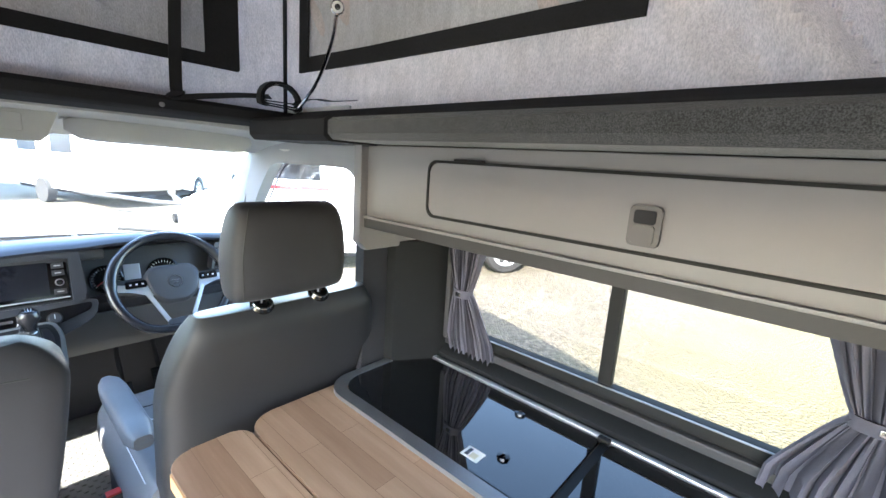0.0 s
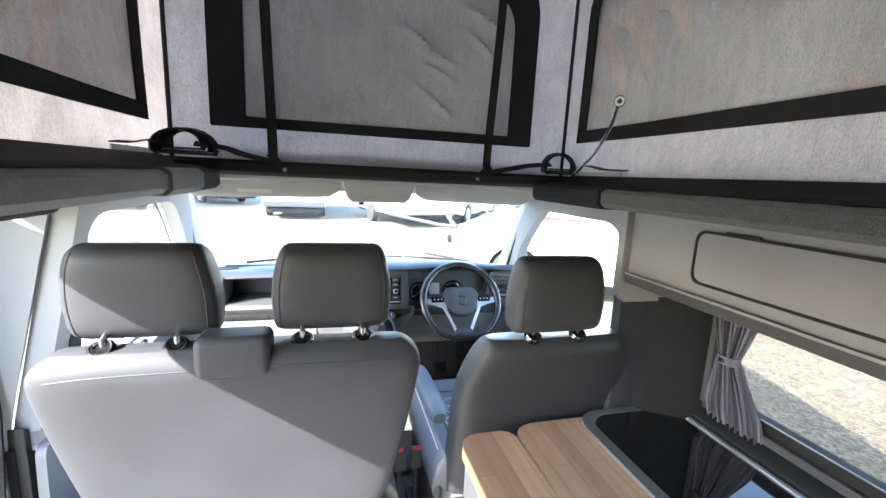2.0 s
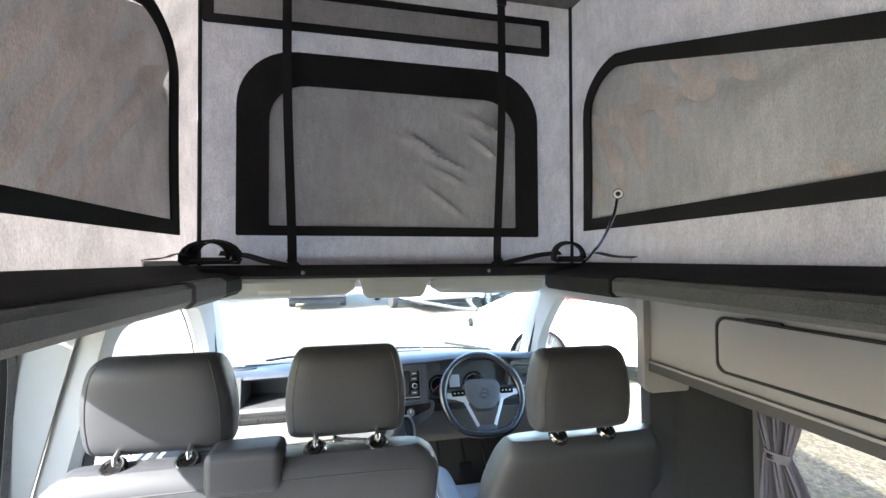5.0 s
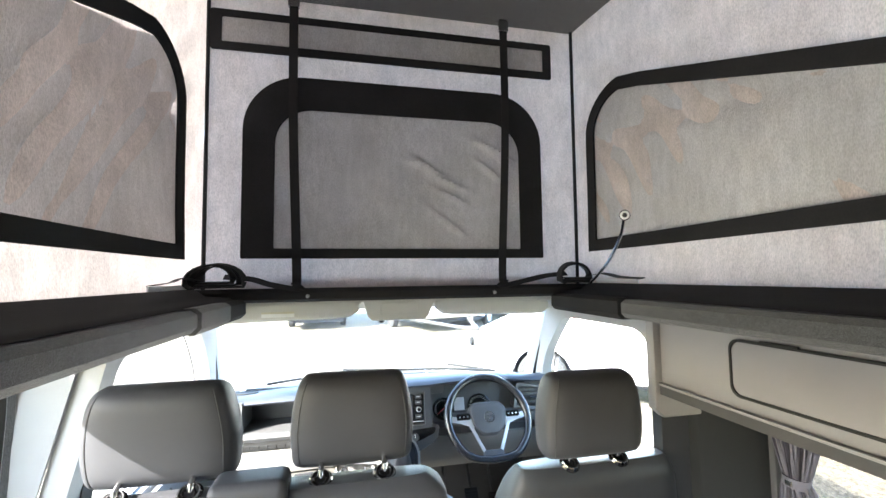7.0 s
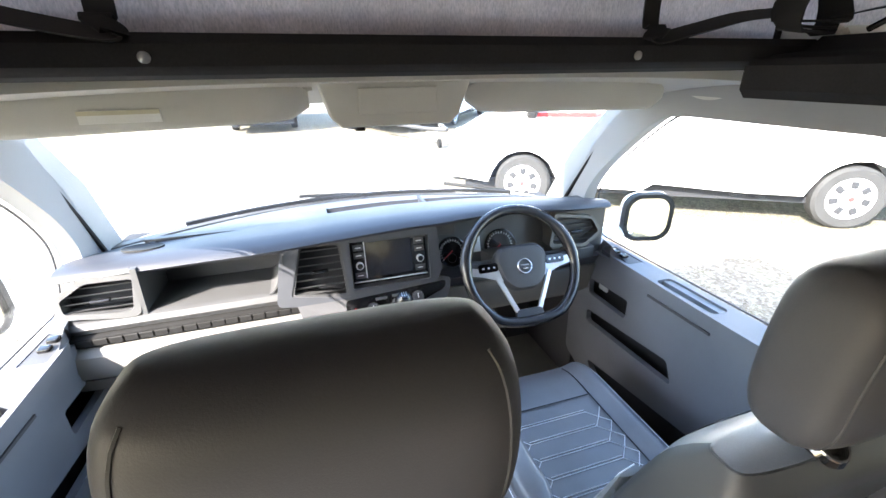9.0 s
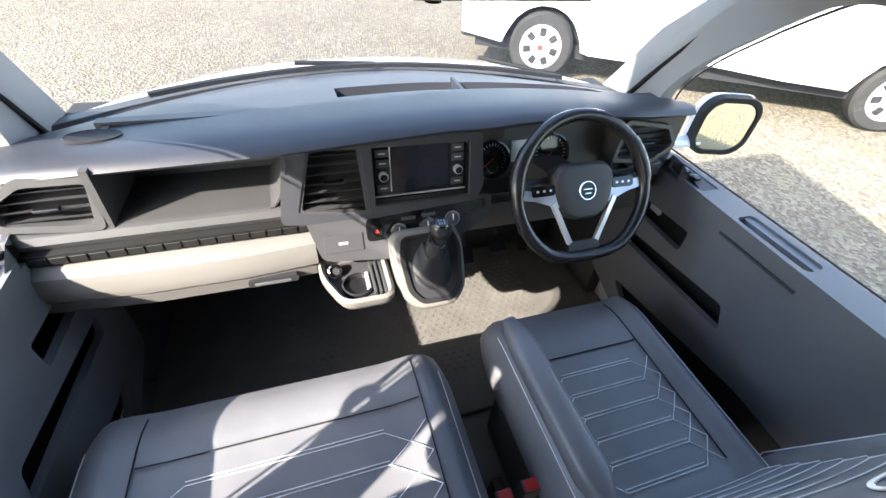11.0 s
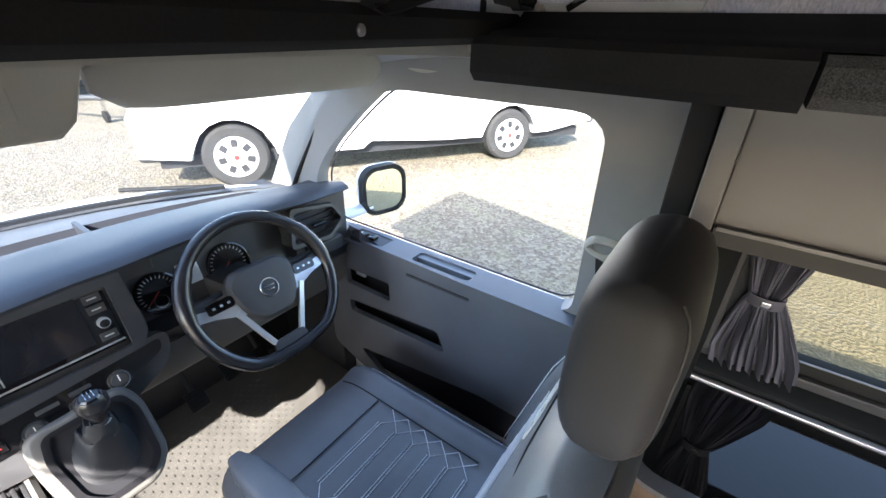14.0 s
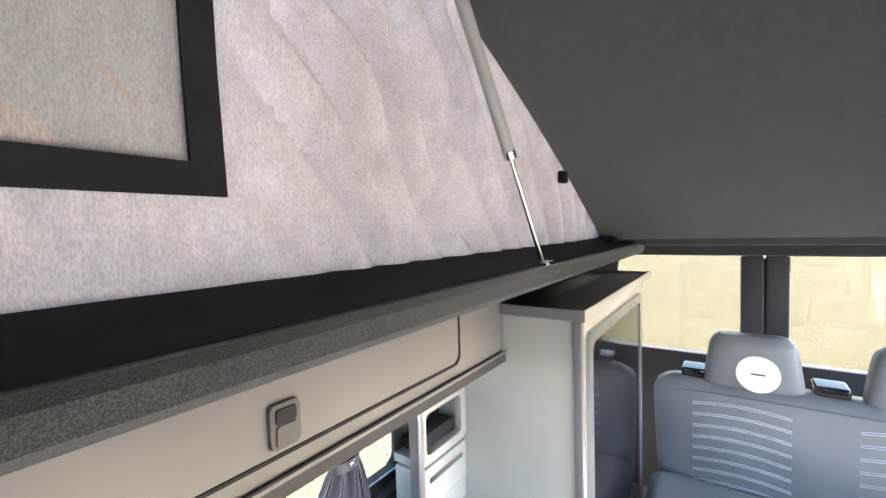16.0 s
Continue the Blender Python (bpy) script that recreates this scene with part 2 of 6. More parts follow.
M_GRIP = surface("black_grip_leather", (0.022, 0.022, 0.025), 0.24, vary=0.15, grain=700, depth=0.2)
M_FLOOR = surface("grey_vinyl_floor", (0.20, 0.19, 0.18), 0.6, vary=0.12)
M_LATCH = surface("grey_latch_plastic", (0.095, 0.093, 0.096), 0.45, vary=0.05)
M_RED = surface("red_button", (0.55, 0.03, 0.03), 0.4)
M_YELLOW = surface("yellow_label", (0.60, 0.56, 0.42), 0.6)
M_PAPER = surface("white_label", (0.8, 0.8, 0.78), 0.6)
M_MIRROR = surface("mirror_silver", (0.9, 0.9, 0.9), 0.02, 1.0, vary=0.0, depth=0.0)
M_GLASS = glass("clear_glass", (0.98, 1.0, 0.99), 0.95)
M_TINT = glass("tinted_glass", (1.0, 0.99, 0.95), 0.60)
M_PRIVACY = glass("privacy_glass", (1.0, 0.99, 0.93), 0.44)
M_GRAVEL = gravel("gravel_yard")


# ---- building tools ----
def weigh_normals(me):
    """Shading that follows the large faces, so that small bevels leave flats flat."""
    around = {}
    for p in me.polygons:
        for v in p.vertices:
            around.setdefault(v, []).append((p.normal.copy(), p.area))
    out = []
    for p in me.polygons:
        for v in p.vertices:
            n = Vector((0, 0, 0))
            for q, a in around[v]:
                if q.dot(p.normal) > 0.79:
                    n += q * a
            out.append(n.normalized() if n.length > 1e-12 else p.normal.copy())
    me.normals_split_custom_set(out)


def finish(name, bm, mat, smooth=True):
    bmesh.ops.recalc_face_normals(bm, faces=bm.faces[:])
    me = bpy.data.meshes.new(name)
    for f in bm.faces:
        f.smooth = smooth
    bm.to_mesh(me)
    bm.free()
    for m in (mat if isinstance(mat, (list, tuple)) else [mat]):
        me.materials.append(m)
    if smooth:
        me.set_sharp_from_angle(angle=radians(38))
        if len(me.polygons) < 900:
            weigh_normals(me)
    return me


def thing(name, label, category, base=(0, 0, 0), group="", kind=""):
    """An Empty at the thing's base; its parts are built in the place's own metres."""
    ob = new(name)
    ob.empty_display_size = 0.05
    ob.location = base
    return tagged(ob, label, category, group, kind)


def part(name, bm, mat, parent=None, label="", smooth=True):
    ob = new(name, finish(name, bm, mat, smooth))
    if parent is not None:
        ob.parent = parent
        root = Matrix.Identity(4)
        up = parent
        while up is not None:
            root = up.matrix_basis if up.parent is None else root
            up = up.parent
        if parent.parent is None:
            ob.matrix_parent_inverse = root.inverted()
    return tagged(ob, label)


def solo(name, bm, mat, label, category, group="", kind="", smooth=True):
    return tagged(part(name, bm, mat, None, "", smooth), label, category, group, kind)


def structure(name, bm, mat, label="", smooth=True):
    return tagged(part(name, bm, mat, None, "", smooth), label, "", "", "structure")


def box(x0, x1, y0, y1, z0, z1, r=0.0, seg=2, bm=None, m=None):
    bm = bm or bmesh.new()
    vs = [bm.verts.new((x, y, z)) for x in (x0, x1) for y in (y0, y1) for z in (z0, z1)]
    fs = [bm.faces.new([vs[i] for i in f]) for f in ((0, 1, 3, 2), (4, 6, 7, 5), (0, 4, 5, 1), (2, 3, 7, 6), (0, 2, 6, 4), (1, 5, 7, 3))]
    if m is not None:
        bmesh.ops.transform(bm, matrix=m, verts=vs)
    if r:
        es = list({e for f in fs for e in f.edges})
        bmesh.ops.bevel(bm, geom=es, offset=r, segments=seg, profile=0.5, affect="EDGES", clamp_overlap=True)
    return bm


def skin(rings, bm=None, closed=True, caps=True):
    """Faces between rings of points."""
    bm = bm or bmesh.new()
    rows = [[bm.verts.new(p) for p in ring] for ring in rings]
    n = len(rows[0])
    for a, b in zip(rows, rows[1:]):
        for i in range(n if closed else n - 1):
            j = (i + 1) % n
            bm.faces.new((a[i], a[j], b[j], b[i]))
    if caps and closed:
        bm.faces.new(rows[0][::-1])
        bm.faces.new(rows[-1])
    return bm


def ellipse(cx, cy, rx, ry, power=2.0, n=24):
    """Points round a superellipse: power 2 is round, 5 is nearly square."""
    out = []
    for i in range(n):
        a = 2 * math.pi * i / n
        c, s = math.cos(a), math.sin(a)
        out.append((cx + rx * math.copysign(abs(c) ** (2 / power), c), cy + ry * math.copysign(abs(s) ** (2 / power), s)))
    return out


def tube(points, r, n=8, bm=None, flat=1.0):
    """A round rod along a line; r may be a function of 0..1."""
    pts = [Vector(p) for p in points]
    rings = []
    side = None
    for i, p in enumerate(pts):
        d = (pts[min(i + 1, len(pts) - 1)] - pts[max(i - 1, 0)]).normalized()
        if side is None:
            side = d.cross(Vector((0, 0, 1)) if abs(d.z) < 0.9 else Vector((1, 0, 0))).normalized()
        side = (side - d * side.dot(d)).normalized()
        up = d.cross(side)
        rr = r(i / max(1, len(pts) - 1)) if callable(r) else r
        rings.append([p + side * math.cos(2 * math.pi * k / n) * rr + up * math.sin(2 * math.pi * k / n) * rr * flat for k in range(n)])
    return skin(rings, bm)


def ribbon(points, width, thick, across, bm=None):
    """A flat strap along a line, its breadth lying along `across`."""
    pts = [Vector(p) for p in points]
    rings = []
    for i, p in enumerate(pts):
        d = (pts[min(i + 1, len(pts) - 1)] - pts[max(i - 1, 0)]).normalized()
        a = Vector(across)
        a = (a - d * a.dot(d)).normalized()
        u = d.cross(a)
        rings.append([p + a * sx * width / 2 + u * su * thick / 2 for sx, su in ((-1, -1), (1, -1), (1, 1), (-1, 1))])
    return skin(rings, bm)


def bend(points, n=8):
    """A smooth line through points."""
    p = [Vector(q) for q in points]
    p = [p[0] * 2 - p[1]] + p + [p[-1] * 2 - p[-2]]
    out = []
    for i in range(1, len(p) - 2):
        for k in range(n):
            t = k / n
            a, b, c, d = p[i - 1:i + 3]
            out.append(0.5 * (2 * b + (c - a) * t + (2 * a - 5 * b + 4 * c - d) * t * t + (3 * b - a - 3 * c + d) * t ** 3))
    return out + [p[-2]]


def prism(outline, lo, hi, axis="x", bm=None, r=0.0, seg=2):
    """An outline of two coordinates pushed along an axis (outline in the other two, in order)."""
    bm = bm or bmesh.new()

    def at(p, v):
        return {"x": (v, p[0], p[1]), "y": (p[0], v, p[1]), "z": (p[0], p[1], v)}[axis]
    a = [bm.verts.new(at(p, lo)) for p in outline]
    b = [bm.verts.new(at(p, hi)) for p in outline]
    n = len(outline)
    fs = [bm.faces.new(a[::-1]), bm.faces.new(b)]
    for i in range(n):
        fs.append(bm.faces.new((a[i], a[(i + 1) % n], b[(i + 1) % n], b[i])))
    if r:
        es = list(set(fs[0].edges) | set(fs[1].edges))
        bmesh.ops.bevel(bm, geom=es, offset=r, segments=seg, profile=0.5, affect="EDGES", clamp_overlap=True)
    return bm


def rounded(x0, x1, y0, y1, r, n=6):
    """A rectangle's outline with round corners; r: one radius or four (x1y1, x0y1, x0y0, x1y0)."""
    rs = r if isinstance(r, (tuple, list)) else (r,) * 4
    out = []
    for (cx, cy, a0), q in zip(((x1, y1, 0), (x0, y1, 90), (x0, y0, 180), (x1, y0, 270)), rs):
        ox = cx - q if cx == x1 else cx + q
        oy = cy - q if cy == y1 else cy + q
        for k in range(n + 1):
            a = radians(a0 + 90 * k / n)
            out.append((ox + q * math.cos(a), oy + q * math.sin(a)))
    return out


def band(outer, inner, lo, hi, axis="x", bm=None):
    """A flat ring between two outlines of the same count."""
    bm = bm or bmesh.new()

    def at(p, v):
        return {"x": (v, p[0], p[1]), "y": (p[0], v, p[1]), "z": (p[0], p[1], v)}[axis]
    rows = [[bm.verts.new(at(p, v)) for p in o] for o, v in ((outer, lo), (outer, hi), (inner, hi), (inner, lo))]
    n = len(outer)
    for k in range(4):
        a, b = rows[k], rows[(k + 1) % 4]
        for i in range(n):
            bm.faces.new((a[i], a[(i + 1) % n], b[(i + 1) % n], b[i]))
    return bm


def disc(c, r, depth, direction, n=20, bm=None, rim=0.0):
    """A short round plug at c, facing `direction`."""
    d = Vector(direction).normalized()
    q = d.to_track_quat("Z", "Y").to_matrix().to_4x4()
    m = Matrix.Translation(c) @ q
    steps = [(0, r), (depth - rim, r), (depth, r - rim)] if rim else [(0, r), (depth, r)]
    return skin([[m @ Vector((rr * math.cos(2 * math.pi * i / n), rr * math.sin(2 * math.pi * i / n), z)) for i in range(n)] for z, rr in steps], bm)


def turned(profile, m, n=28, bm=None, ring=False):
    """A solid of revolution about z: rows of radius and height, placed by m; ring: hollow, closed on itself."""
    profile = list(profile) + [profile[0]] if ring else profile
    return skin([[m @ Vector((r * math.cos(2 * math.pi * i / n), r * math.sin(2 * math.pi * i / n), z)) for i in range(n)] for r, z in profile], bm, True, not ring)


def sheet(f, nu, nv, thick=0.0, bm=None):
    """A surface f(u, v) over 0..1, with thickness along -normal if asked."""
    bm = bm or bmesh.new()
    g = [[bm.verts.new(f(i / nu, j / nv)) for j in range(nv + 1)] for i in range(nu + 1)]
    for i in range(nu):
        for j in range(nv):
            bm.faces.new((g[i][j], g[i + 1][j], g[i + 1][j + 1], g[i][j + 1]))
    if thick:
        bmesh.ops.recalc_face_normals(bm, faces=bm.faces[:])
        bmesh.ops.solidify(bm, geom=bm.faces[:], thickness=thick)
    return bm


def holed(outer, holes, thick, place, bm=None):
    """A plate with holes: outlines in two coordinates, stood up by place(a, b) and thickened."""
    bm = bm or bmesh.new()
    edges = []
    for loop in (outer, *holes):
        vs = [bm.verts.new(place(a, b)) for a, b in loop]
        edges += [bm.edges.new((vs[i], vs[(i + 1) % len(vs)])) for i in range(len(vs))]
    bmesh.ops.triangle_fill(bm, edges=edges, use_beauty=True, use_dissolve=False)
    bmesh.ops.recalc_face_normals(bm, faces=bm.faces[:])
    bmesh.ops.solidify(bm, geom=bm.faces[:], thickness=thick)
    return bm


def rounded_poly(points, r, n=5):
    """A closed outline with its corners rounded off."""
    out = []
    m = len(points)
    for i in range(m):
        p, a, b = Vector(points[i]), Vector(points[i - 1]), Vector(points[(i + 1) % m])
        q = min(r, (a - p).length * 0.45, (b - p).length * 0.45)
        s, e = p + (a - p).normalized() * q, p + (b - p).normalized() * q
        for k in range(n + 1):
            t = k / n
            v = s * (1 - t) ** 2 + p * 2 * t * (1 - t) + e * t * t
            out.append((v.x, v.y))
    return out


def shrunk(points, d):
    """An outline moved inwards by d, side by side."""
    n = len(points)
    area = sum(points[i][0] * points[(i + 1) % n][1] - points[(i + 1) % n][0] * points[i][1] for i in range(n))
    sg = 1 if area > 0 else -1
    out = []
    for i in range(n):
        p, a, b = Vector(points[i]), Vector(points[i - 1]), Vector(points[(i + 1) % n])
        n1, n2 = (p - a).normalized(), (b - p).normalized()
        n1, n2 = Vector((-n1.y, n1.x)) * sg, Vector((-n2.y, n2.x)) * sg
        m = n1 + n2
        m = m.normalized() if m.length > 1e-6 else n1
        out.append(tuple(p + m * min(2 * d, d / max(0.4, m.dot(n1)))))
    return out


def inset(points, d):
    """An outline shrunk towards its middle by about d."""
    c = sum((Vector(p) for p in points), Vector((0, 0))) / len(points)
    lo = [min(p[k] for p in points) for k in (0, 1)]
    hi = [max(p[k] for p in points) for k in (0, 1)]
    mid = Vector(((lo[0] + hi[0]) / 2, (lo[1] + hi[1]) / 2))
    s = ((hi[0] - lo[0] - 2 * d) / (hi[0] - lo[0]), (hi[1] - lo[1] - 2 * d) / (hi[1] - lo[1]))
    return [(mid.x + (p[0] - mid.x) * s[0], mid.y + (p[1] - mid.y) * s[1]) for p in points]


# ---- ground and van shell ----
FLOOR, RAIL = 0.47, 1.785      # van floor, foot of the tent
REAR, WALL = -1.50, 0.86       # inner face of rear doors, inner face of side walls

bm = bmesh.new()
sheet(lambda u, v: Vector(((u - 0.5) * 400, (v - 0.5) * 400, 0)), 8, 8, 0, bm)
structure("ground", bm, M_GRAVEL, "pale brown gravel yard with moss and dry grass", False)

structure("floor", box(-0.86, 0.86, REAR, 2.75, FLOOR - 0.06, FLOOR, 0.0), M_FLOOR, "grey vinyl van floor")


def wall_strip(name, x0, x1, y0, y1, z0, z1, mat, r=0.008, label=""):
    return structure(name, box(x0, x1, y0, y1, z0, z1, r), mat, label)


# side wall by the kitchen: a window opening between lower panel and roof rail
wall_strip("wall_right_lower", 0.86, 0.94, REAR, 1.268, 0.35, 1.19, M_UNIT_DARK, label="dark grey lined van side below the window")
wall_strip("wall_right_upper", 0.80, 0.90, REAR, 1.20, 1.53, 1.80, M_UNIT_DARK)
wall_strip("wall_right_rear", 0.86, 0.94, REAR, -0.05, 1.19, 1.53, M_UNIT_DARK)
wall_strip("wall_right_front", 0.84, 0.93, 1.10, 1.22, 1.19, 1.56, M_UNIT_DARK)
wall_strip("wall_left_lower", -0.94, -0.86, REAR, 0.14, 0.35, 1.19, M_UNIT_DARK)
wall_strip("wall_left_upper", -0.86, -0.80, REAR, 1.20, 1.735, 1.775, M_LINING)
wall_strip("wall_left_rear", -0.93, -0.86, REAR, -1.10, 1.19, 1.64, M_UNIT_DARK)
wall_strip("wall_left_post", -0.93, -0.86, -0.02, 0.14, 1.19, 1.64, M_UNIT_DARK)


def roof_strip(name, x0, x1, y0, y1, mat):
    return structure(name, box(x0, x1, y0, y1, 1.76, 1.80, 0.01), mat)


roof_strip("ceiling_right", 0.60, 0.86, REAR, 1.60, M_LINING)
roof_strip("ceiling_left", -0.86, -0.60, REAR, 1.60, M_LINING)
roof_strip("ceiling_rear", -0.60, 0.60, REAR - 0.1, -1.25, M_FELT)

# outer skin of the van's roof edge and sides, white
for s in (-1, 1):
    structure("outer_roof_edge", prism([(0.645 * s, 1.785), (0.645 * s, 1.80), (0.72 * s, 1.80), (0.87 * s, 1.775), (0.895 * s, 1.750), (0.865 * s, 1.750), (0.84 * s, 1.782)], REAR - 0.15, 1.26, "y"), M_WHITE, "white painted van roof edge")

# rear doors with two windows
door = thing("rear_door", "white barn doors at the back of the van with two windows", "door", (0, REAR - 0.05, 0.4), kind="structure")
for s in (-1, 1):
    part("lower_panel", box(0.01 * s, 0.84 * s, REAR - 0.06, REAR, 0.42, 1.22, 0.01), M_UNIT_DARK, door)
    part("centre_post", box(0.0 * s, 0.09 * s, REAR - 0.06, REAR, 1.22, 1.70, 0.015), M_UNIT_DARK, door)
    part("side_post", box(0.62 * s, 0.86 * s, REAR - 0.06, REAR, 1.22, 1.70, 0.015), M_UNIT_DARK, door)
    pane = part("window_pane", box(0.05 * s, 0.66 * s, REAR - 0.05, REAR - 0.044, 1.18, 1.72), M_PRIVACY, door, "tinted rear glass")
    pane.visible_shadow = False
part("head_panel", box(-0.86, 0.86, REAR - 0.06, REAR + 0.02, 1.70, 1.80, 0.01), M_FELT, door)


# ---- pop-up roof: tent walls, roof panel, rails ----
TENT_X, TENT_Y, TENT_TOP, TENT_REAR = 0.60, 1.565, 2.70, -1.07


def roof_z(y):
    """The roof lining: steep by the hinge, flatter towards the front."""
    t = (y - TENT_REAR) / (TENT_Y - TENT_REAR)
    return RAIL + 0.01 + (TENT_TOP - RAIL - 0.01) * (1.65 * t - 0.65 * t * t)


def fold(a, b, seed):
    return noise.noise(Vector((a * 3.1, b * 2.2, seed))) * 0.010 + noise.noise(Vector((a * 9.0, b * 5.0, seed + 7))) * 0.0035


def top_x(y):
    return TENT_X - 0.004


def side_x(y, z):
    """The tent's side, drawn in a little half way up."""
    v = max(0.0, min(1.0, (z - RAIL) / max(0.02, roof_z(y) - RAIL)))
    return TENT_X + 0.030 * math.sin(math.pi * v) ** 0.6 * max(0.0, min(1.0, (TENT_Y - y) / 0.35))


def side_wall(s):
    def f(u, v):
        y = TENT_REAR + u * (TENT_Y - TENT_REAR)
        z0, z1 = RAIL - 0.01, roof_z(y)
        z = z0 + v * (z1 - z0)
        slack = math.sin(math.pi * v) ** 0.7 * min(1.0, (z1 - z0) / 0.3) * min(1.0, (TENT_Y - y) / 0.12)
        drape = (1 - 2 * abs(math.sin(26.0 * y - 19.0 * z + 1.8 * noise.noise(Vector((y * 3, z * 3, s)))))) * 0.080 * (0.45 + 0.9 * abs(noise.noise(Vector((y * 2.3 - z * 1.7, 4.0, s))))) + math.sin(83.0 * y - 50.0 * z + 2 * noise.noise(Vector((y * 5, z * 5, s)))) * 0.005
        fade = max(0.0, min(1.0, (0.55 - y) / 0.15)) * 1.0 + 0.14
        return Vector((s * (side_x(y, z) + slack * (1.1 * fold(y, z, 3.0 + s) + drape * fade)), y, z))
    return sheet(f, 240, 40)


tent = thing("tent", "grey canvas pop-up roof tent with dark taped windows", "tent", (0, TENT_Y, RAIL))
part("side_cloth", side_wall(1), M_CANVAS, tent)
part("side_cloth", side_wall(-1), M_CANVAS, tent)


def front_cloth(u, v):
    x = -TENT_X + u * 2 * TENT_X
    z = RAIL - 0.01 + v * (TENT_TOP - RAIL + 0.01)
    return Vector((x, TENT_Y + math.sin(math.pi * v) * (fold(x, z, 11.0) + 0.002 * math.sin(14 * x)), z))


part("front_cloth", sheet(front_cloth, 50, 36), M_CANVAS, tent)
for s in (-1, 1):
    part("corner_piping", tube([(s * (TENT_X - 0.012), TENT_Y - 0.012, RAIL), (s * (TENT_X - 0.008), TENT_Y - 0.012, TENT_TOP)], 0.0055, 6), M_TRIM, tent)

roof = thing("roof_panel", "raised white roof panel lined with dark grey felt", "roof", (0, TENT_REAR, RAIL), kind="structure")
part("lining", sheet(lambda u, v: Vector(((2 * v - 1) * (top_x(TENT_REAR + u * (TENT_Y + 0.05 - TENT_REAR)) + 0.012), TENT_REAR + u * (TENT_Y + 0.05 - TENT_REAR), roof_z(TENT_REAR + u * (TENT_Y + 0.05 - TENT_REAR)))), 30, 8, -0.012), M_ROOF, roof, "dark grey felt lining")
shell_line = [(TENT_REAR + k * 0.2, roof_z(TENT_REAR + k * 0.2)) for k in range(15)]
part("outer_shell", prism([(-1.55, 1.815), (TENT_REAR - 0.02, 1.815)] + [(y, z + 0.025) for y, z in shell_line] + [(y, z + 0.055) for y, z in shell_line[::-1]] + [(-1.55, 1.88)], -0.630, 0.630, "x"), M_WHITE, roof, "white outer shell")


def arch(x0, x1, z0, z1, r, foot=0.006):
    return rounded(x0, x1, z0, z1, (r, r, foot, foot), 10)


# front window and the vent above it
outer = arch(-0.490, 0.460, 1.888, 2.445, 0.17)
inner = arch(-0.400, 0.380, 1.918, 2.345, 0.11)
part("front_window_tape", band(outer, inner, TENT_Y - 0.020, TENT_Y - 0.014, "y"), M_TRIM, tent)
CR = [(random.uniform(-0.05, 0.33), random.uniform(1.98, 2.25), random.uniform(-0.9, -0.3), random.uniform(0.03, 0.09)) for _ in range(9)]


def crumple(x, z):
    d = 0.0
    for cx, cz, a, l in CR:
        p = (x - cx) * math.cos(a) + (z - cz) * math.sin(a)
        q = -(x - cx) * math.sin(a) + (z - cz) * math.cos(a)
        d += 0.020 * math.exp(-(q / 0.007) ** 2 - (p / l) ** 2)
    return d


part("front_window_cloth", sheet(lambda u, v: Vector((-0.43 + u * 0.84, TENT_Y - 0.009 - crumple(-0.43 + u * 0.84, 1.90 + v * 0.47) + fold(u, v * 0.6, 21) * 0.25, 1.90 + v * 0.47)), 100, 60), M_MESH, tent, "grey window cloth")
outer = rounded(-0.585, 0.510, 2.515, 2.640, 0.006)
inner = rounded(-0.555, 0.480, 2.540, 2.618, 0.004)
part("vent_tape", band(outer, inner, TENT_Y - 0.016, TENT_Y - 0.010, "y"), M_TRIM, tent)
part("vent_cloth", box(-0.57, 0.50, TENT_Y - 0.012, TENT_Y - 0.008, 2.53, 2.63), M_MESH, tent)

# side windows
for s in (1, -1):
    y0, y1 = 0.592, (1.475 if s > 0 else 1.420)
    zl = 1.905 if s > 0 else 1.88
    n = 10
    outer = [(y1, zl + 0.12 * k) for k in range(4)]
    outer += [(y1 - 0.16 + 0.16 * math.cos(radians(a)), 2.28 + 0.14 * math.sin(radians(a))) for a in range(10, 100, 10)]
    outer += [(y1 - 0.18 - 0.07 * k, 2.42 - 0.028 * k) for k in range(1, 10)] + [(y0, 2.15), (y0, 2.05), (y0, zl)] + [(y0 + 0.1 * k, zl) for k in range(1, 8)]
    cy, cz = (y0 + y1) / 2, 2.12
    inner = shrunk(outer, 0.037)
    bm = bmesh.new()
    ro = [[bm.verts.new((s * (side_x(y, z) - d), y, z)) for y, z in loop] for loop, d in ((outer, 0.012), (outer, 0.018), (inner, 0.018), (inner, 0.012))]
    for q in range(4):
        for i in range(len(outer)):
            j = (i + 1) % len(outer)
            bm.faces.new((ro[q][i], ro[q][j], ro[(q + 1) % 4][j], ro[(q + 1) % 4][i]))
    part("side_window_tape", bm, M_TRIM, tent, "", False)

    def cloth(u, v, s=s, y0=y0, y1=y1, zl=zl):
        y = y0 + 0.03 + u * (y1 - y0 - 0.05)
        top = min(2.40, 2.14 + (y - y0) * 0.36) - max(0.0, (y - y1 + 0.145)) ** 2 * 5.0
        z = zl + 0.02 + v * (top - zl - 0.02)
        return Vector((s * (side_x(y, z) - 0.008 + fold(y, z, 33 + s) * 0.9 + 0.024 * max(0.0, math.sin(26 * z - 5 * y + 2 * noise.noise(Vector((y * 4, z * 4, s))))) ** 3 * max(0.0, (z - 2.12) / 0.2) + 0.004 * math.sin(9 * z + 5 * y)), y, z))
    part("side_window_cloth", sheet(cloth, 50, 30), M_MESH, tent, "grey window cloth")

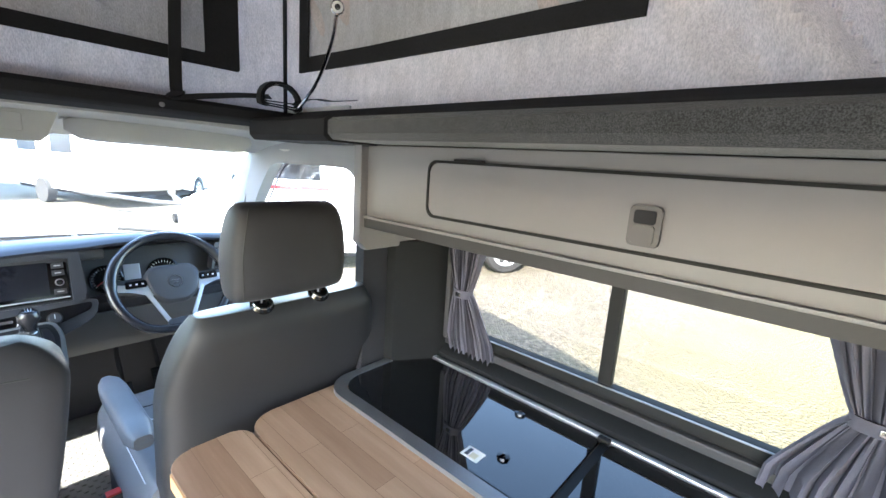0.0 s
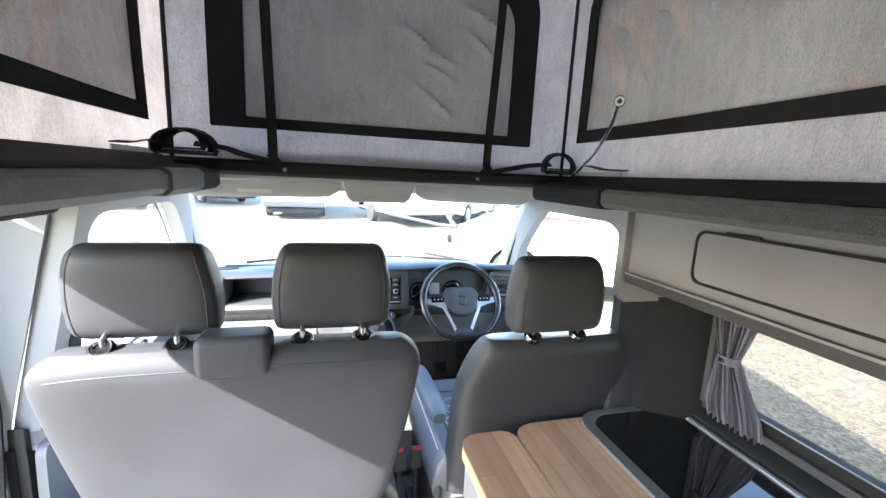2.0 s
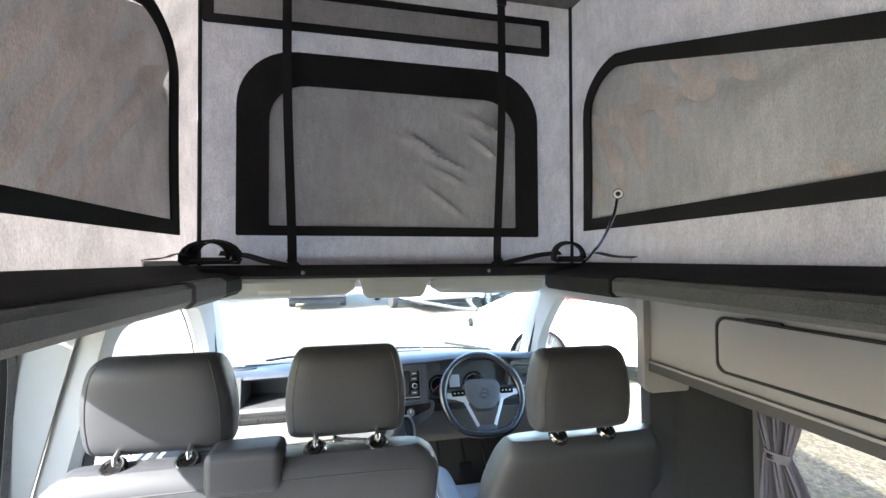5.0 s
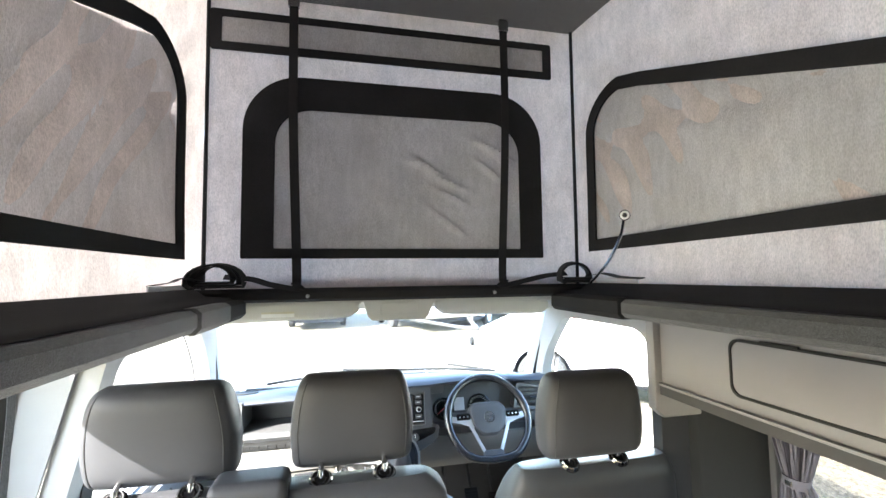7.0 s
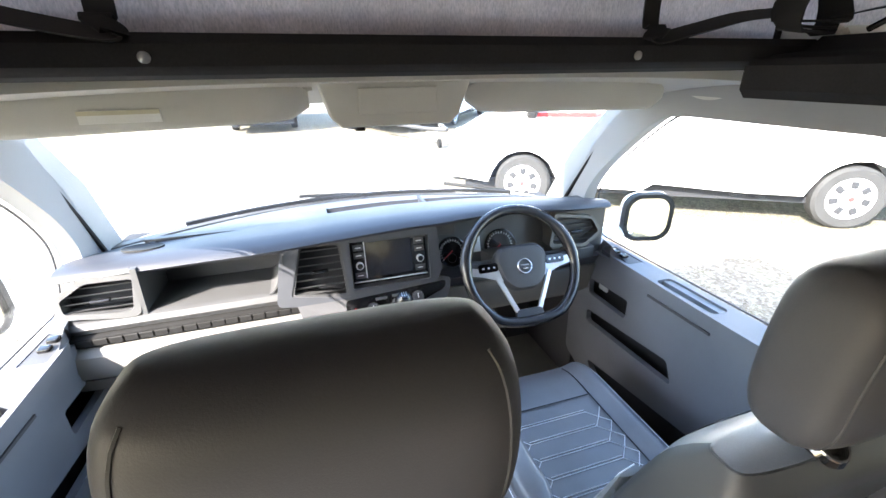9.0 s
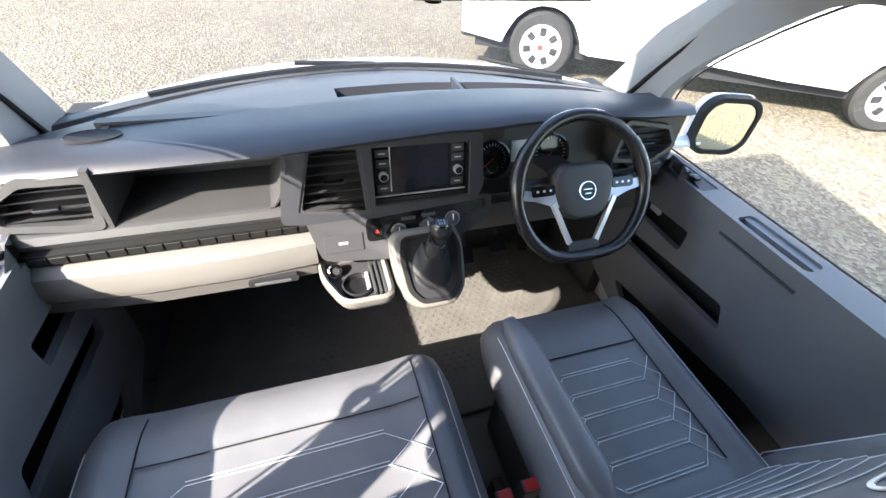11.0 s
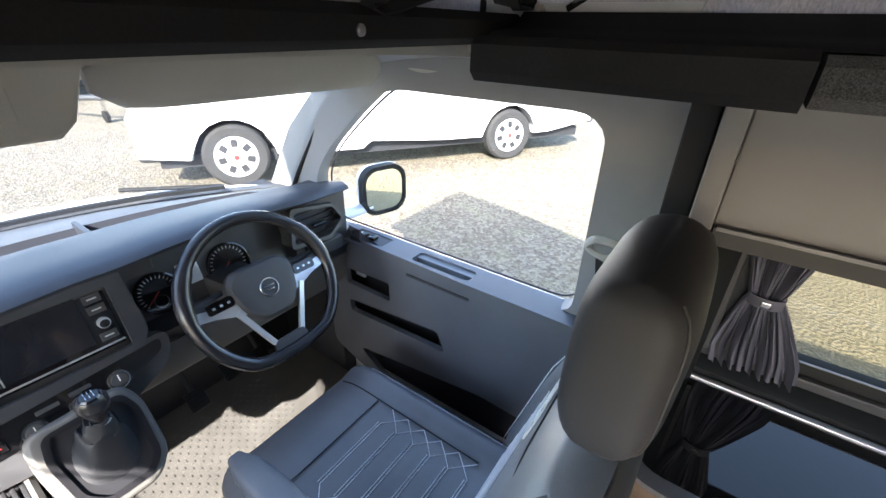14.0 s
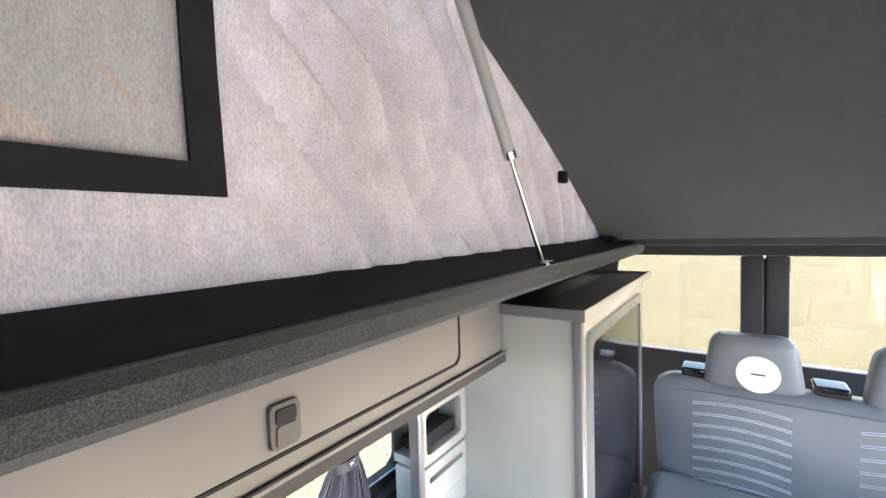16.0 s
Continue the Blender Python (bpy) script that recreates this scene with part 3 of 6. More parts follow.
# felt-wrapped rails round the opening
for s in (-1, 1):
    x0, x1 = 0.462, 0.62
    rail = [(s * x0, 1.736), (s * (x0 + 0.012), 1.724), (s * x1, 1.724), (s * x1, 1.766), (s * (x0 + 0.012), 1.769), (s * x0, 1.760)]
    solo("side_rail", prism(rail, -1.30, 1.14, "y"), M_FELT, "grey felt-wrapped roof rail", "rail", "roof rails", "structure")
    solo("rail_end", prism([(s * (abs(p[0]) - 0.006), p[1] + (0.004 if p[1] > 1.75 else -0.004)) for p in rail], 1.145, 1.34 if s < 0 else 1.4895, "y"), M_FELT if s < 0 else M_TRIM, "grey felt end piece of the roof rail" if s < 0 else "black cloth end piece of the roof rail", "rail", "rail ends", "structure")
    if s < 0:
        solo("rail_end", prism([(s * (abs(p[0]) - 0.004), p[1] + (0.003 if p[1] > 1.75 else -0.003)) for p in rail], 1.3405, 1.4895, "y"), M_TRIM, "black cloth end piece of the roof rail", "rail", "rail ends", "structure")
    solo("tent_channel", prism([(s * 0.486, 1.7705), (s * 0.500, 1.778), (s * 0.560, 1.783), (s * 0.588, 1.803), (s * 0.622, 1.803), (s * 0.622, 1.7675)], -1.30, TENT_Y - 0.08, "y"), M_TRIM, "black channel along the foot of the tent", "rail", "tent channels", "structure")
front = [(1.49, 1.770), (1.50, 1.762), (1.585, 1.757), (1.585, 1.80), (1.50, 1.80), (1.49, 1.79)]
solo("front_rail", prism(front, -0.62, 0.62, "x"), M_TRIM, "black fabric strip across the front of the roof opening", "rail", "", "structure")


# ---- kitchen side ----
def worktop():
    t = thing("worktop", "oak-effect stave kitchen worktop with rounded corner", "worktop", (0.4, 0.6, 1.09))
    part("board", prism(rounded(0.299, 0.845, 0.06, 1.190, (0.01, 0.055, 0.01, 0.01)), 1.098, 1.128, "z", r=0.003), M_WOOD, t)
    part("edging", prism(rounded(0.2955, 0.2985, 0.10, 1.120, 0.001), 1.099, 1.126, "z"), M_WOOD, t, "stave-patterned edging")
    return t


def flap():
    t = thing("worktop_flap", "hinged oak-effect worktop flap with pale edging", "worktop", (0.22, 0.9, 1.09))
    part("board", prism(rounded(0.146, 0.2925, 0.62, 1.172, (0.03, 0.045, 0.03, 0.03)), 1.098, 1.128, "z", r=0.003), M_WOOD, t)
    part("edging", prism(rounded(0.142, 0.1455, 0.66, 1.125, 0.001), 1.099, 1.127, "z"), M_WOOD_EDGE, t, "pale oak edging")
    return t


worktop()
flap()
unit = thing("kitchen_unit", "grey laminate kitchen base unit behind the driver's seat", "cabinet", (0.5, 0.6, FLOOR))
part("body", box(0.30, 0.85, 0.06, 1.185, FLOOR, 1.096, 0.004), M_UNIT, unit)
part("flap_panel", box(0.160, 0.296, 1.120, 1.150, 0.52, 1.096, 0.004), M_UNIT, unit)
part("front_panel", box(0.158, 0.172, 0.40, 1.118, FLOOR, 1.096, 0.004), M_UNIT, unit)


lid = thing("hob_and_sink", "hob and sink unit with black glass lids in a steel frame", "hob", (0.65, 0.65, 1.129))
outer = rounded(0.490, 0.822, 0.12, 1.200, (0.07, 0.075, 0.07, 0.06))
inner = rounded(0.520, 0.800, 0.15, 1.178, (0.055, 0.06, 0.055, 0.05))
part("frame", band(outer, inner, 1.1285, 1.139, "z"), M_LID_FRAME, lid, "brushed steel rim")
part("hob_lid", prism(rounded(0.522, 0.798, 0.622, 1.176, (0.05, 0.06, 0.006, 0.006)), 1.1285, 1.137, "z", r=0.001), M_LID, lid, "black glass lid")
part("sink_lid", prism(rounded(0.522, 0.798, 0.152, 0.600, (0.006, 0.006, 0.05, 0.05)), 1.1285, 1.137, "z", r=0.001), M_LID, lid, "black glass lid")

locker = thing("overhead_locker", "long grey overhead locker with a dark lower trim", "cabinet", (0.7, 0.5, 1.52))
part("body", box(0.594, 0.80, -0.075, 1.175, 1.553, 1.722, 0.003), M_UNIT, locker)
part("lower_trim", prism([(0.586, 1.528), (0.586, 1.553), (0.855, 1.553), (0.855, 1.520)], -0.075, 1.172, "y"), M_UNIT_DARK, locker, "dark grey trim")
part("end_panel", prism([(0.575, 1.725), (0.575, 1.49), (0.60, 1.468), (0.84, 1.468), (0.84, 1.725)], 1.1755, 1.205, "y", r=0.004), M_UNIT, locker)
o = rounded(0.128, 0.972, 1.580, 1.696, 0.022)
i = rounded(0.133, 0.967, 1.585, 1.691, 0.019)
part("door_seal", band(o, i, 0.588, 0.5935, "x"), M_RUBBER, locker, "black rubber seal")
dr = part("door", prism(rounded(0.1335, 0.9665, 1.5855, 1.6905, 0.019), 0.590, 0.5938, "x", r=0.001), M_UNIT, locker)


latch = part("latch", prism(rounded(0.523, 0.566, 1.594, 1.651, 0.007), 0.582, 0.5895, "x", r=0.002), M_LATCH, locker, "grey plastic push latch")
# Black plate on the latch face, its colour standing for a shaded recess.
part("latch_well", prism(rounded(0.530, 0.559, 1.626, 1.645, 0.004), 0.580, 0.5825, "x"), M_BLACK_AND_SHADE, latch)
part("latch_button", prism(rounded(0.530, 0.559, 1.598, 1.624, 0.004), 0.579, 0.583, "x", r=0.001), M_LATCH, latch)
part("hinge_strip", box(0.583, 0.589, 0.83, 0.90, 1.695, 1.700, 0.001), M_RUBBER, locker)
part("lower_lip", box(0.580, 0.587, -0.072, 1.17, 1.551, 1.557, 0.001), M_UNIT, locker)

# details on the lids
for x, y in ((0.600, 0.735), (0.752, 0.790), (0.590, 0.540)):
    part("lid_button", turned([(0.013, 0), (0.012, 0.005), (0.004, 0.006), (0.003, 0.003)], Matrix.Translation((x, y, 1.1372)), 18), M_GLOSS, lid, "black lid catch")
part("sticker", box(0.548, 0.580, 0.762, 0.802, 1.1371, 1.1378), M_PAPER, lid, "small white sticker")
part("sticker_print", box(0.553, 0.568, 0.770, 0.785, 1.1378, 1.1382), M_YELLOW, lid)
part("sticker_print", box(0.553, 0.575, 0.788, 0.796, 1.1378, 1.1382), M_SCREEN, lid)
# Pale bar added along the back rim to stand for the window's reflection.
part("hinge_bar", box(0.803, 0.816, 0.16, 1.14, 1.1392, 1.1415, 0.001), M_SILVER, lid, "bright bar standing for the window's reflection on the rim")
part("hinge", box(0.790, 0.806, 0.60, 0.626, 1.137, 1.147, 0.003), M_RUBBER, lid)
part("lid_gap", box(0.524, 0.796, 0.602, 0.620, 1.1286, 1.1320), M_RUBBER, lid)

# back ledge, window, curtains
solo("back_ledge", prism([(0.826, 1.130), (0.826, 1.150), (0.836, 1.160), (0.876, 1.175), (0.905, 1.180), (0.905, 1.130)], -0.05, 1.195, "y"), M_SIDETRIM, "dark grey ledge behind the worktop", "ledge", "", "structure")
win = thing("window_kitchen", "sliding van window with black frame", "window", (0.90, 0.55, 1.18), kind="structure")
o = rounded(-0.03, 1.12, 1.185, 1.545, 0.06)
i = inset(o, 0.030)
part("window_frame", band(o, i, 0.884, 0.905, "x"), M_RUBBER, win)
part("lower_rail", box(0.872, 0.902, 0.0, 1.09, 1.19, 1.222, 0.004), M_RUBBER, win)
part("bright_strip", box(0.8695, 0.8725, 0.03, 1.07, 1.2185, 1.2215), M_LID_FRAME, win, "thin aluminium strip")
part("sash_post", box(0.876, 0.900, 0.642, 0.672, 1.20, 1.53, 0.004), M_RUBBER, win)
for y0, y1 in ((0.0, 0.655), (0.655, 1.10)):
    p = part("pane", box(0.892, 0.896, y0, y1, 1.20, 1.53), M_TINT, win)
    p.visible_shadow = False
for n, (yc, half) in enumerate(((1.050, 0.060), (0.235, 0.085))):
    c = thing("curtain", "grey pleated curtain gathered by a tie band", "curtain", (0.85, yc, 1.15), "window curtains")

    def drape(u, v, yc=yc, half=half, n=n):
        z = 1.150 + v * 0.40
        pinch = 0.40 + 0.60 * min(1.0, abs(z - 1.345) / 0.13) ** 0.9
        grow = 1.25 if z < 1.345 else 1.0
        drift = (0.035 if n == 0 else 0.02) * max(0.0, (1.345 - z) / 0.19) * (-1 if n == 0 else 1)
        a = u * 2 * math.pi * 9
        y = yc + drift + (u - 0.5) * 2 * half * pinch * grow + 0.003 * math.cos(a * 2)
        x = 0.838 + 0.010 * math.sin(a) * (0.4 + 0.6 * pinch) + 0.004 * math.sin(2.3 * a + 5 * v) + 0.016 * max(0.0, (1.345 - z) / 0.19)
        return Vector((x, y, z))
    part("cloth", sheet(drape, 108, 26, 0.0), M_CURTAIN, c)
    part("tie_band", ribbon([(0.838 + 0.020 * math.cos(a), yc + half * 0.47 * math.sin(a), 1.345) for a in np.linspace(0, 2 * math.pi, 21)], 0.022, 0.003, (0, 0, 1)), M_CURTAIN, c)
    part("clip", box(0.812, 0.818, yc - 0.008, yc + 0.008, 1.339, 1.351, 0.002), M_STEEL, c, "chrome clip")
solo("blackout_strip", box(0.852, 0.868, 1.065, 1.165, 1.17, 1.55, 0.004), M_BLACK_AND_SHADE, "black lining beside the window", "blind", "", "structure")
solo("side_trim", prism([(0.80, 1.115), (0.862, 1.115), (0.862, 1.235), (0.69, 1.235), (0.70, 1.18)], 1.13, 1.48, "z"), M_SIDETRIM, "charcoal trim between seat and window", "trim", "", "structure")

# ---- tall cabinet and switch shelf at the back of the kitchen ----
tall = thing("tall_cabinet", "pale tall cabinet with a black top and framed door", "cabinet", (0.6, -0.4, FLOOR))
part("body", box(0.415, 0.86, -0.93, -0.085, FLOOR, 1.655, 0.006), M_UNIT_PALE, tall)
part("top_panel", box(0.392, 0.86, -0.955, -0.065, 1.657, 1.672, 0.003), M_GLOSS, tall, "black top panel")
part("top_edge", box(0.386, 0.3915, -0.955, -0.062, 1.648, 1.674, 0.002), M_UNIT_PALE, tall)
part("top_edge", box(0.386, 0.86, -0.0645, -0.060, 1.648, 1.674, 0.002), M_UNIT, tall)
part("corner_post", box(0.398, 0.420, -0.10, -0.078, FLOOR, 1.645, 0.006), M_UNIT, tall)
o = rounded(-0.86, -0.16, 0.60, 1.60, 0.03)
part("door_frame", band(o, inset(o, 0.03), 0.404, 0.4145, "x"), M_LID_FRAME, tall)
part("door", prism(inset(o, 0.031), 0.408, 0.4148, "x", r=0.002), M_GLOSS, tall, "dark glossy door")
part("worktop_end", box(0.50, 0.845, -0.060, 0.058, 1.098, 1.127, 0.003), M_WOOD, tall, "oak-effect worktop end")
sh = thing("switch_shelf", "pale switch panel with open cubby and small drawer", "shelf", (0.72, 0.0, 1.13))
o = rounded(-0.085, 0.112, 1.30, 1.445, 0.02)
part("frame", band(o, inset(o, 0.022), 0.716, 0.735, "x"), M_UNIT_PALE, sh)
part("cubby", box(0.80, 0.81, -0.08, 0.11, 1.29, 1.45), M_BLACK_AND_SHADE, sh, "dark cubby")
for z in (1.31, 1.435):
    part("board", box(0.736, 0.80, -0.085, 0.112, z - 0.01, z + 0.01), M_UNIT_PALE, sh)
part("cubby_tray", box(0.74, 0.80, -0.07, 0.09, 1.321, 1.355, 0.01), M_BLACK_AND_SHADE, sh)
dr = part("drawer", box(0.716, 0.80, -0.085, 0.112, 1.19, 1.292, 0.006), M_UNIT_PALE, sh)
part("drawer_pull", box(0.711, 0.7158, -0.06, 0.085, 1.255, 1.268, 0.002), M_STEEL, dr)
part("plinth", box(0.72, 0.80, -0.085, 0.112, 1.129, 1.188, 0.004), M_UNIT_PALE, sh)
part("side_post", box(0.70, 0.73, 0.115, 0.140, 1.129, 1.47, 0.006), M_LID_FRAME, sh)
part("lamp", disc((0.714, 0.075, 1.455), 0.010, 0.006, (-1, 0, 0), 16), M_PAPER, sh, "small round lamp")


# ---- seats ----
def headrest(t, cx, cy, z0, z1, w, mat=M_SEATBACK, lean=8.0, posts=0.066, foot=0.055, top=1.418):
    """A padded head restraint on two chrome posts that stand in collars on the seat back."""
    hz = z1 - z0

    def size(v):
        k = abs(2 * v - 1)
        swell = 1 - 0.19 * max(0.0, (v - 0.35) / 0.65) ** 1.7 - 0.05 * (1 - v) ** 2
        e = 1 - 0.13 * k ** 14
        d = 0.056 * max(0.10, (1 - k ** 5) ** 0.42)
        return w / 2 * swell * e, d, cy + math.sin(radians(lean)) * hz * (0.5 - v), z0 + hz * v
    rings = []
    for k in range(27):
        v = 0.5 - 0.5 * math.cos(math.pi * k / 26)
        a, d, y, z = size(v)
        rings.append([Vector((x, yy, z)) for x, yy in ellipse(cx, y, a, d, 4.2, 40)])
    h = part("headrest", skin(rings), mat, t)
    for s in (-1, 1):
        seam = []
        for v in np.linspace(0.05, 0.95, 22):
            a, d, y, z = size(v)
            seam.append(Vector((cx + s * a * 0.86, y - d * (1 - 0.86 ** 4.2) ** (1 / 4.2) - 0.0003, z)))
        part("seam", tube(seam, 0.0014, 5), M_VINYL_AND_SHADE, h)
    for s in (-1, 1):
        x, y = cx + s * posts, cy - foot
        part("post", tube([(x, y + 0.002, top - 0.02), (x, y + 0.004, top + 0.008), (x, cy - 0.018, z0 + 0.03)], 0.0062, 10), M_STEEL, t, "chrome post")
        c = Matrix.Translation((x, y, top - 0.010)) @ pose(0, 0, 0, 32)
        part("collar", turned([(0.023, -0.006), (0.0245, 0.003), (0.021, 0.009), (0.013, 0.010), (0.0095, 0.006)], c, 24), M_GLOSS, t, "black post collar")
        # Steel ring shaped as the white reflection on the glossy collar.
        part("collar_ring", turned([(0.0205, 0.009), (0.0195, 0.0112), (0.0175, 0.0112), (0.017, 0.009)], c, 24, ring=True), M_STEEL, t, "thin bright ring standing for a reflection")
    return h


def back_ring(x0, x1, y0, z0, z1, v, foot_in, deep, lean, crown=(0.84, 0.13, 3.0)):
    cx, w = (x0 + x1) / 2, (x1 - x0) / 2
    e = (1 - max(0.0, (v - crown[0]) / (1 - crown[0])) ** crown[2] * crown[1]) * (1 - foot_in / w * (1 - v) ** 1.5)
    d = deep / 2 * (1.0 - 0.55 * max(0.0, (v - 0.90) / 0.10) ** 2.2) * (1 - 0.3 * max(0.0, (0.08 - v) / 0.08) ** 2)
    y = y0 + deep / 2 + lean * (1 - v)
    return cx, y, w * e, d, z0 + (z1 - z0) * v


def backrest(t, x0, x1, y0, z0, z1, foot_in=0.05, deep=0.12, lean=0.10, mat=M_SEATBACK, power=6.0, crown=(0.84, 0.13, 3.0)):
    """A padded seat back: y0 is the rear face at the top."""
    rings = []
    for v in [k / 20 for k in range(18)] + [0.88, 0.92, 0.95, 0.975, 0.99, 1.0]:
        cx, y, w, d, z = back_ring(x0, x1, y0, z0, z1, v, foot_in, deep, lean, crown)
        rings.append([Vector((x, yy, z)) for x, yy in ellipse(cx, y, w, d, power, 56)])
    b = part("backrest", skin(rings), mat, t)
    for side, vv in ((-1, 0.93), (1, 0.93)):
        line = []
        cx, y, w, d, z = back_ring(x0, x1, y0, z0, z1, vv, foot_in, deep, lean, crown)
        for u in np.linspace(-0.90, 0.90, 30):
            line.append(Vector((cx + u * w, y + side * (d + 0.0005) * (1 - abs(u) ** power) ** (1 / power), z - 0.02 * abs(u) ** 6)))
        part("piping", tube(line, 0.0014, 6), M_VINYL_AND_SHADE, b)
    return b


def stitched(t, lines, r=0.0011):
    for line in lines:
        part("stitching", tube(line, r, 4), M_STITCH, t, "pale stitching")


def hex_lines(xl, xr, y0, y1, count, put):
    """Rows of long hexagons between two sides, as double lines, with crossings at the ends."""
    out = []
    step = (y1 - y0) / count
    q = (xr - xl) * 0.16
    for k in range(count + 1):
        y = y0 + k * step
        for off in (0.0, 0.007):
            out.append([put(xl + q, y + off), put((xl + xr) / 2, y + off), put(xr - q, y + off)])
        if k < count:
            for xa, sgn in ((xl, 1), (xr, -1)):
                out.append([put(xa + sgn * q, y), put(xa + sgn * q * 0.45, y + step * 0.5), put(xa + sgn * q, y + step)])
                out.append([put(xa + sgn * q * 0.45, y + step * 0.5), put(xa, y), put(xa, y)])
                out.append([put(xa + sgn * q * 0.45, y + step * 0.5), put(xa, y + step), put(xa, y + step)])
    return out


def cushion(t, x0, x1, y0, y1, z0, z1, panel, mat=M_LEATHER, rows=5):
    """A seat cushion: soft body, raised side bolsters, a quilted middle with stitching."""
    cx, w = (x0 + x1) / 2, (x1 - x0) / 2
    px0, px1, py0, py1 = panel

    def top(x, y):
        u = (x - cx) / w
        e = (y - y0) / (y1 - y0)
        z = z1 - 0.030 * max(0.0, (e - 0.80) / 0.20) ** 2.4 + 0.012 * math.exp(-((abs(u) - 0.80) / 0.13) ** 2) - 0.05 * max(0.0, (abs(u) - 0.84) / 0.16) ** 2
        if px0 < x < px1 and py0 < y < py1:
            z -= 0.004
        return z

    bm = bmesh.new()
    us = np.linspace(-1, 1, 41)
    vs = np.linspace(0, 1, 31)
    grid = []
    for u in us:
        row = []
        for v in vs:
            front = 1 - 0.16 * abs(u) ** 6
            x = cx + u * w * (1 - 0.05 * max(0.0, v - 0.85) / 0.15)
            y = y0 + (y1 - y0) * v * (0.90 + 0.10 * front)
            row.append(bm.verts.new((x, y, top(x, y))))
        grid.append(row)
    for i in range(40):
        for j in range(30):
            bm.faces.new((grid[i][j], grid[i + 1][j], grid[i + 1][j + 1], grid[i][j + 1]))
    loop = [grid[i][0] for i in range(41)] + [grid[40][j] for j in range(1, 31)] + [grid[i][30] for i in range(39, -1, -1)] + [grid[0][j] for j in range(29, 0, -1)]
    mid = Vector((cx, (y0 + y1) / 2, 0))
    prev = loop
    for dz, s in ((0.012, 1.012), (0.04, 1.022), (z1 - z0, 0.98)):
        nxt = [bm.verts.new((mid.x + (v.co.x - mid.x) * s, mid.y + (v.co.y - mid.y) * s, v.co.z - dz if dz < 0.05 else z0)) for v in loop]
        for i in range(len(loop)):
            j = (i + 1) % len(loop)
            bm.faces.new((prev[i], prev[j], nxt[j], nxt[i]))
        prev = nxt
    bm.faces.new(prev)
    c = part("cushion", bm, mat, t)

    def put(x, y):
        return Vector((x, y, top(x, y) + 0.0015))
    stitched(c, hex_lines(px0, px1, py0, py1 - 0.05, rows, put))
    seams = [[put(px0 - 0.004, y) for y in np.linspace(py0, y1 - 0.02, 14)], [put(px1 + 0.004, y) for y in np.linspace(py0, y1 - 0.02, 14)],
             [put(x, py1) for x in np.linspace(px0, px1, 10)]]
    for line in seams:
        part("seam", tube(line, 0.0016, 5), M_BLACK_AND_SHADE, c)
    stitched(c, [[put(x0 + 0.022, y) for y in np.linspace(y0 + 0.05, y1 - 0.06, 16)], [put(x1 - 0.022, y) for y in np.linspace(y0 + 0.05, y1 - 0.06, 16)]], 0.0012)
    return c


def front_face(args, x, z):
    """A point on the front of a seat back."""
    x0, x1, y0, z0, z1, foot_in, deep, lean = args
    cx, y, w, d, _ = back_ring(x0, x1, y0, z0, z1, (z - z0) / (z1 - z0), foot_in, deep, lean)
    u = min(0.98, abs((x - cx) / w))
    return Vector((x, y + d * (1 - u ** 6) ** (1 / 6) + 0.0015, z))


bench = thing("passenger_bench", "double passenger seat in grey vinyl, partly in sun", "seat", (-0.35, 1.5, FLOOR))
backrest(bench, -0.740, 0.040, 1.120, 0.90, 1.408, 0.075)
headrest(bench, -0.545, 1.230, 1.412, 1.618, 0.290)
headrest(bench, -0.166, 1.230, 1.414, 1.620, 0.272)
part("shoulder_pad", box(-0.437, -0.292, 1.120, 1.205, 1.352, 1.440, 0.018, 4), M_SEATBACK, bench, "folded belt pad")
for x0, x1 in ((-0.660, -0.375), (-0.300, -0.005)):
    part("lower_roll", skin([[Vector((x, y, z)) for y, z in ellipse(1.245, 0.872 + 0.03 * (x + 0.33), 0.035 * e, 0.028 * e, 3, 16)] for x, e in zip(np.linspace(x0, x1, 9), (0.5, 0.9, 1, 1, 1, 1, 1, 0.9, 0.5))]), M_SEATBACK, bench, "grey vinyl roll")
seatbox = part("base_box", prism([(-0.640, FLOOR), (-0.640, 0.83), (-0.60, 0.845), (-0.020, 0.868), (0.0, 0.85), (0.0, FLOOR)], 1.215, 1.72, "y", r=0.008), M_SEATBASE, bench, "dark plastic seat box")
for x0, x1, z0, z1 in ((-0.585, -0.375, 0.655, 0.735), (-0.295, -0.045, 0.665, 0.755)):
    o = rounded(x0, x1, z0, z1, 0.02)
    part("pocket_rim", band(o, inset(o, 0.010), 1.203, 1.2155, "y"), M_SEATBASE, seatbox)
    part("pocket_floor", sheet(lambda u, v, a=x0, b=x1, c=z0, d=z1: Vector((a + 0.012 + u * (b - a - 0.024), 1.2125 - 0.006 * v, c + 0.012 + v * (d - c - 0.024))), 4, 4), M_GLOSS, seatbox)
part("latch_strap", ribbon(bend([(-0.335, 1.205, 0.885), (-0.336, 1.200, 0.860), (-0.335, 1.206, 0.835)]), 0.026, 0.006, (1, 0, 0)), M_GLOSS, bench, "black latch strap")
part("centre_rib", box(-0.362, -0.312, 1.202, 1.216, 0.50, 0.835, 0.004), M_SEATBASE, bench)
part("recliner_lever", tube(bend([(-0.655, 1.24, 0.86), (-0.675, 1.235, 0.80), (-0.67, 1.235, 0.76)]), 0.012, 8), M_PLASTIC, bench)
cushion(bench, -0.725, 0.010, 1.30, 1.845, 0.80, 0.935, (-0.60, -0.075, 1.36, 1.72))

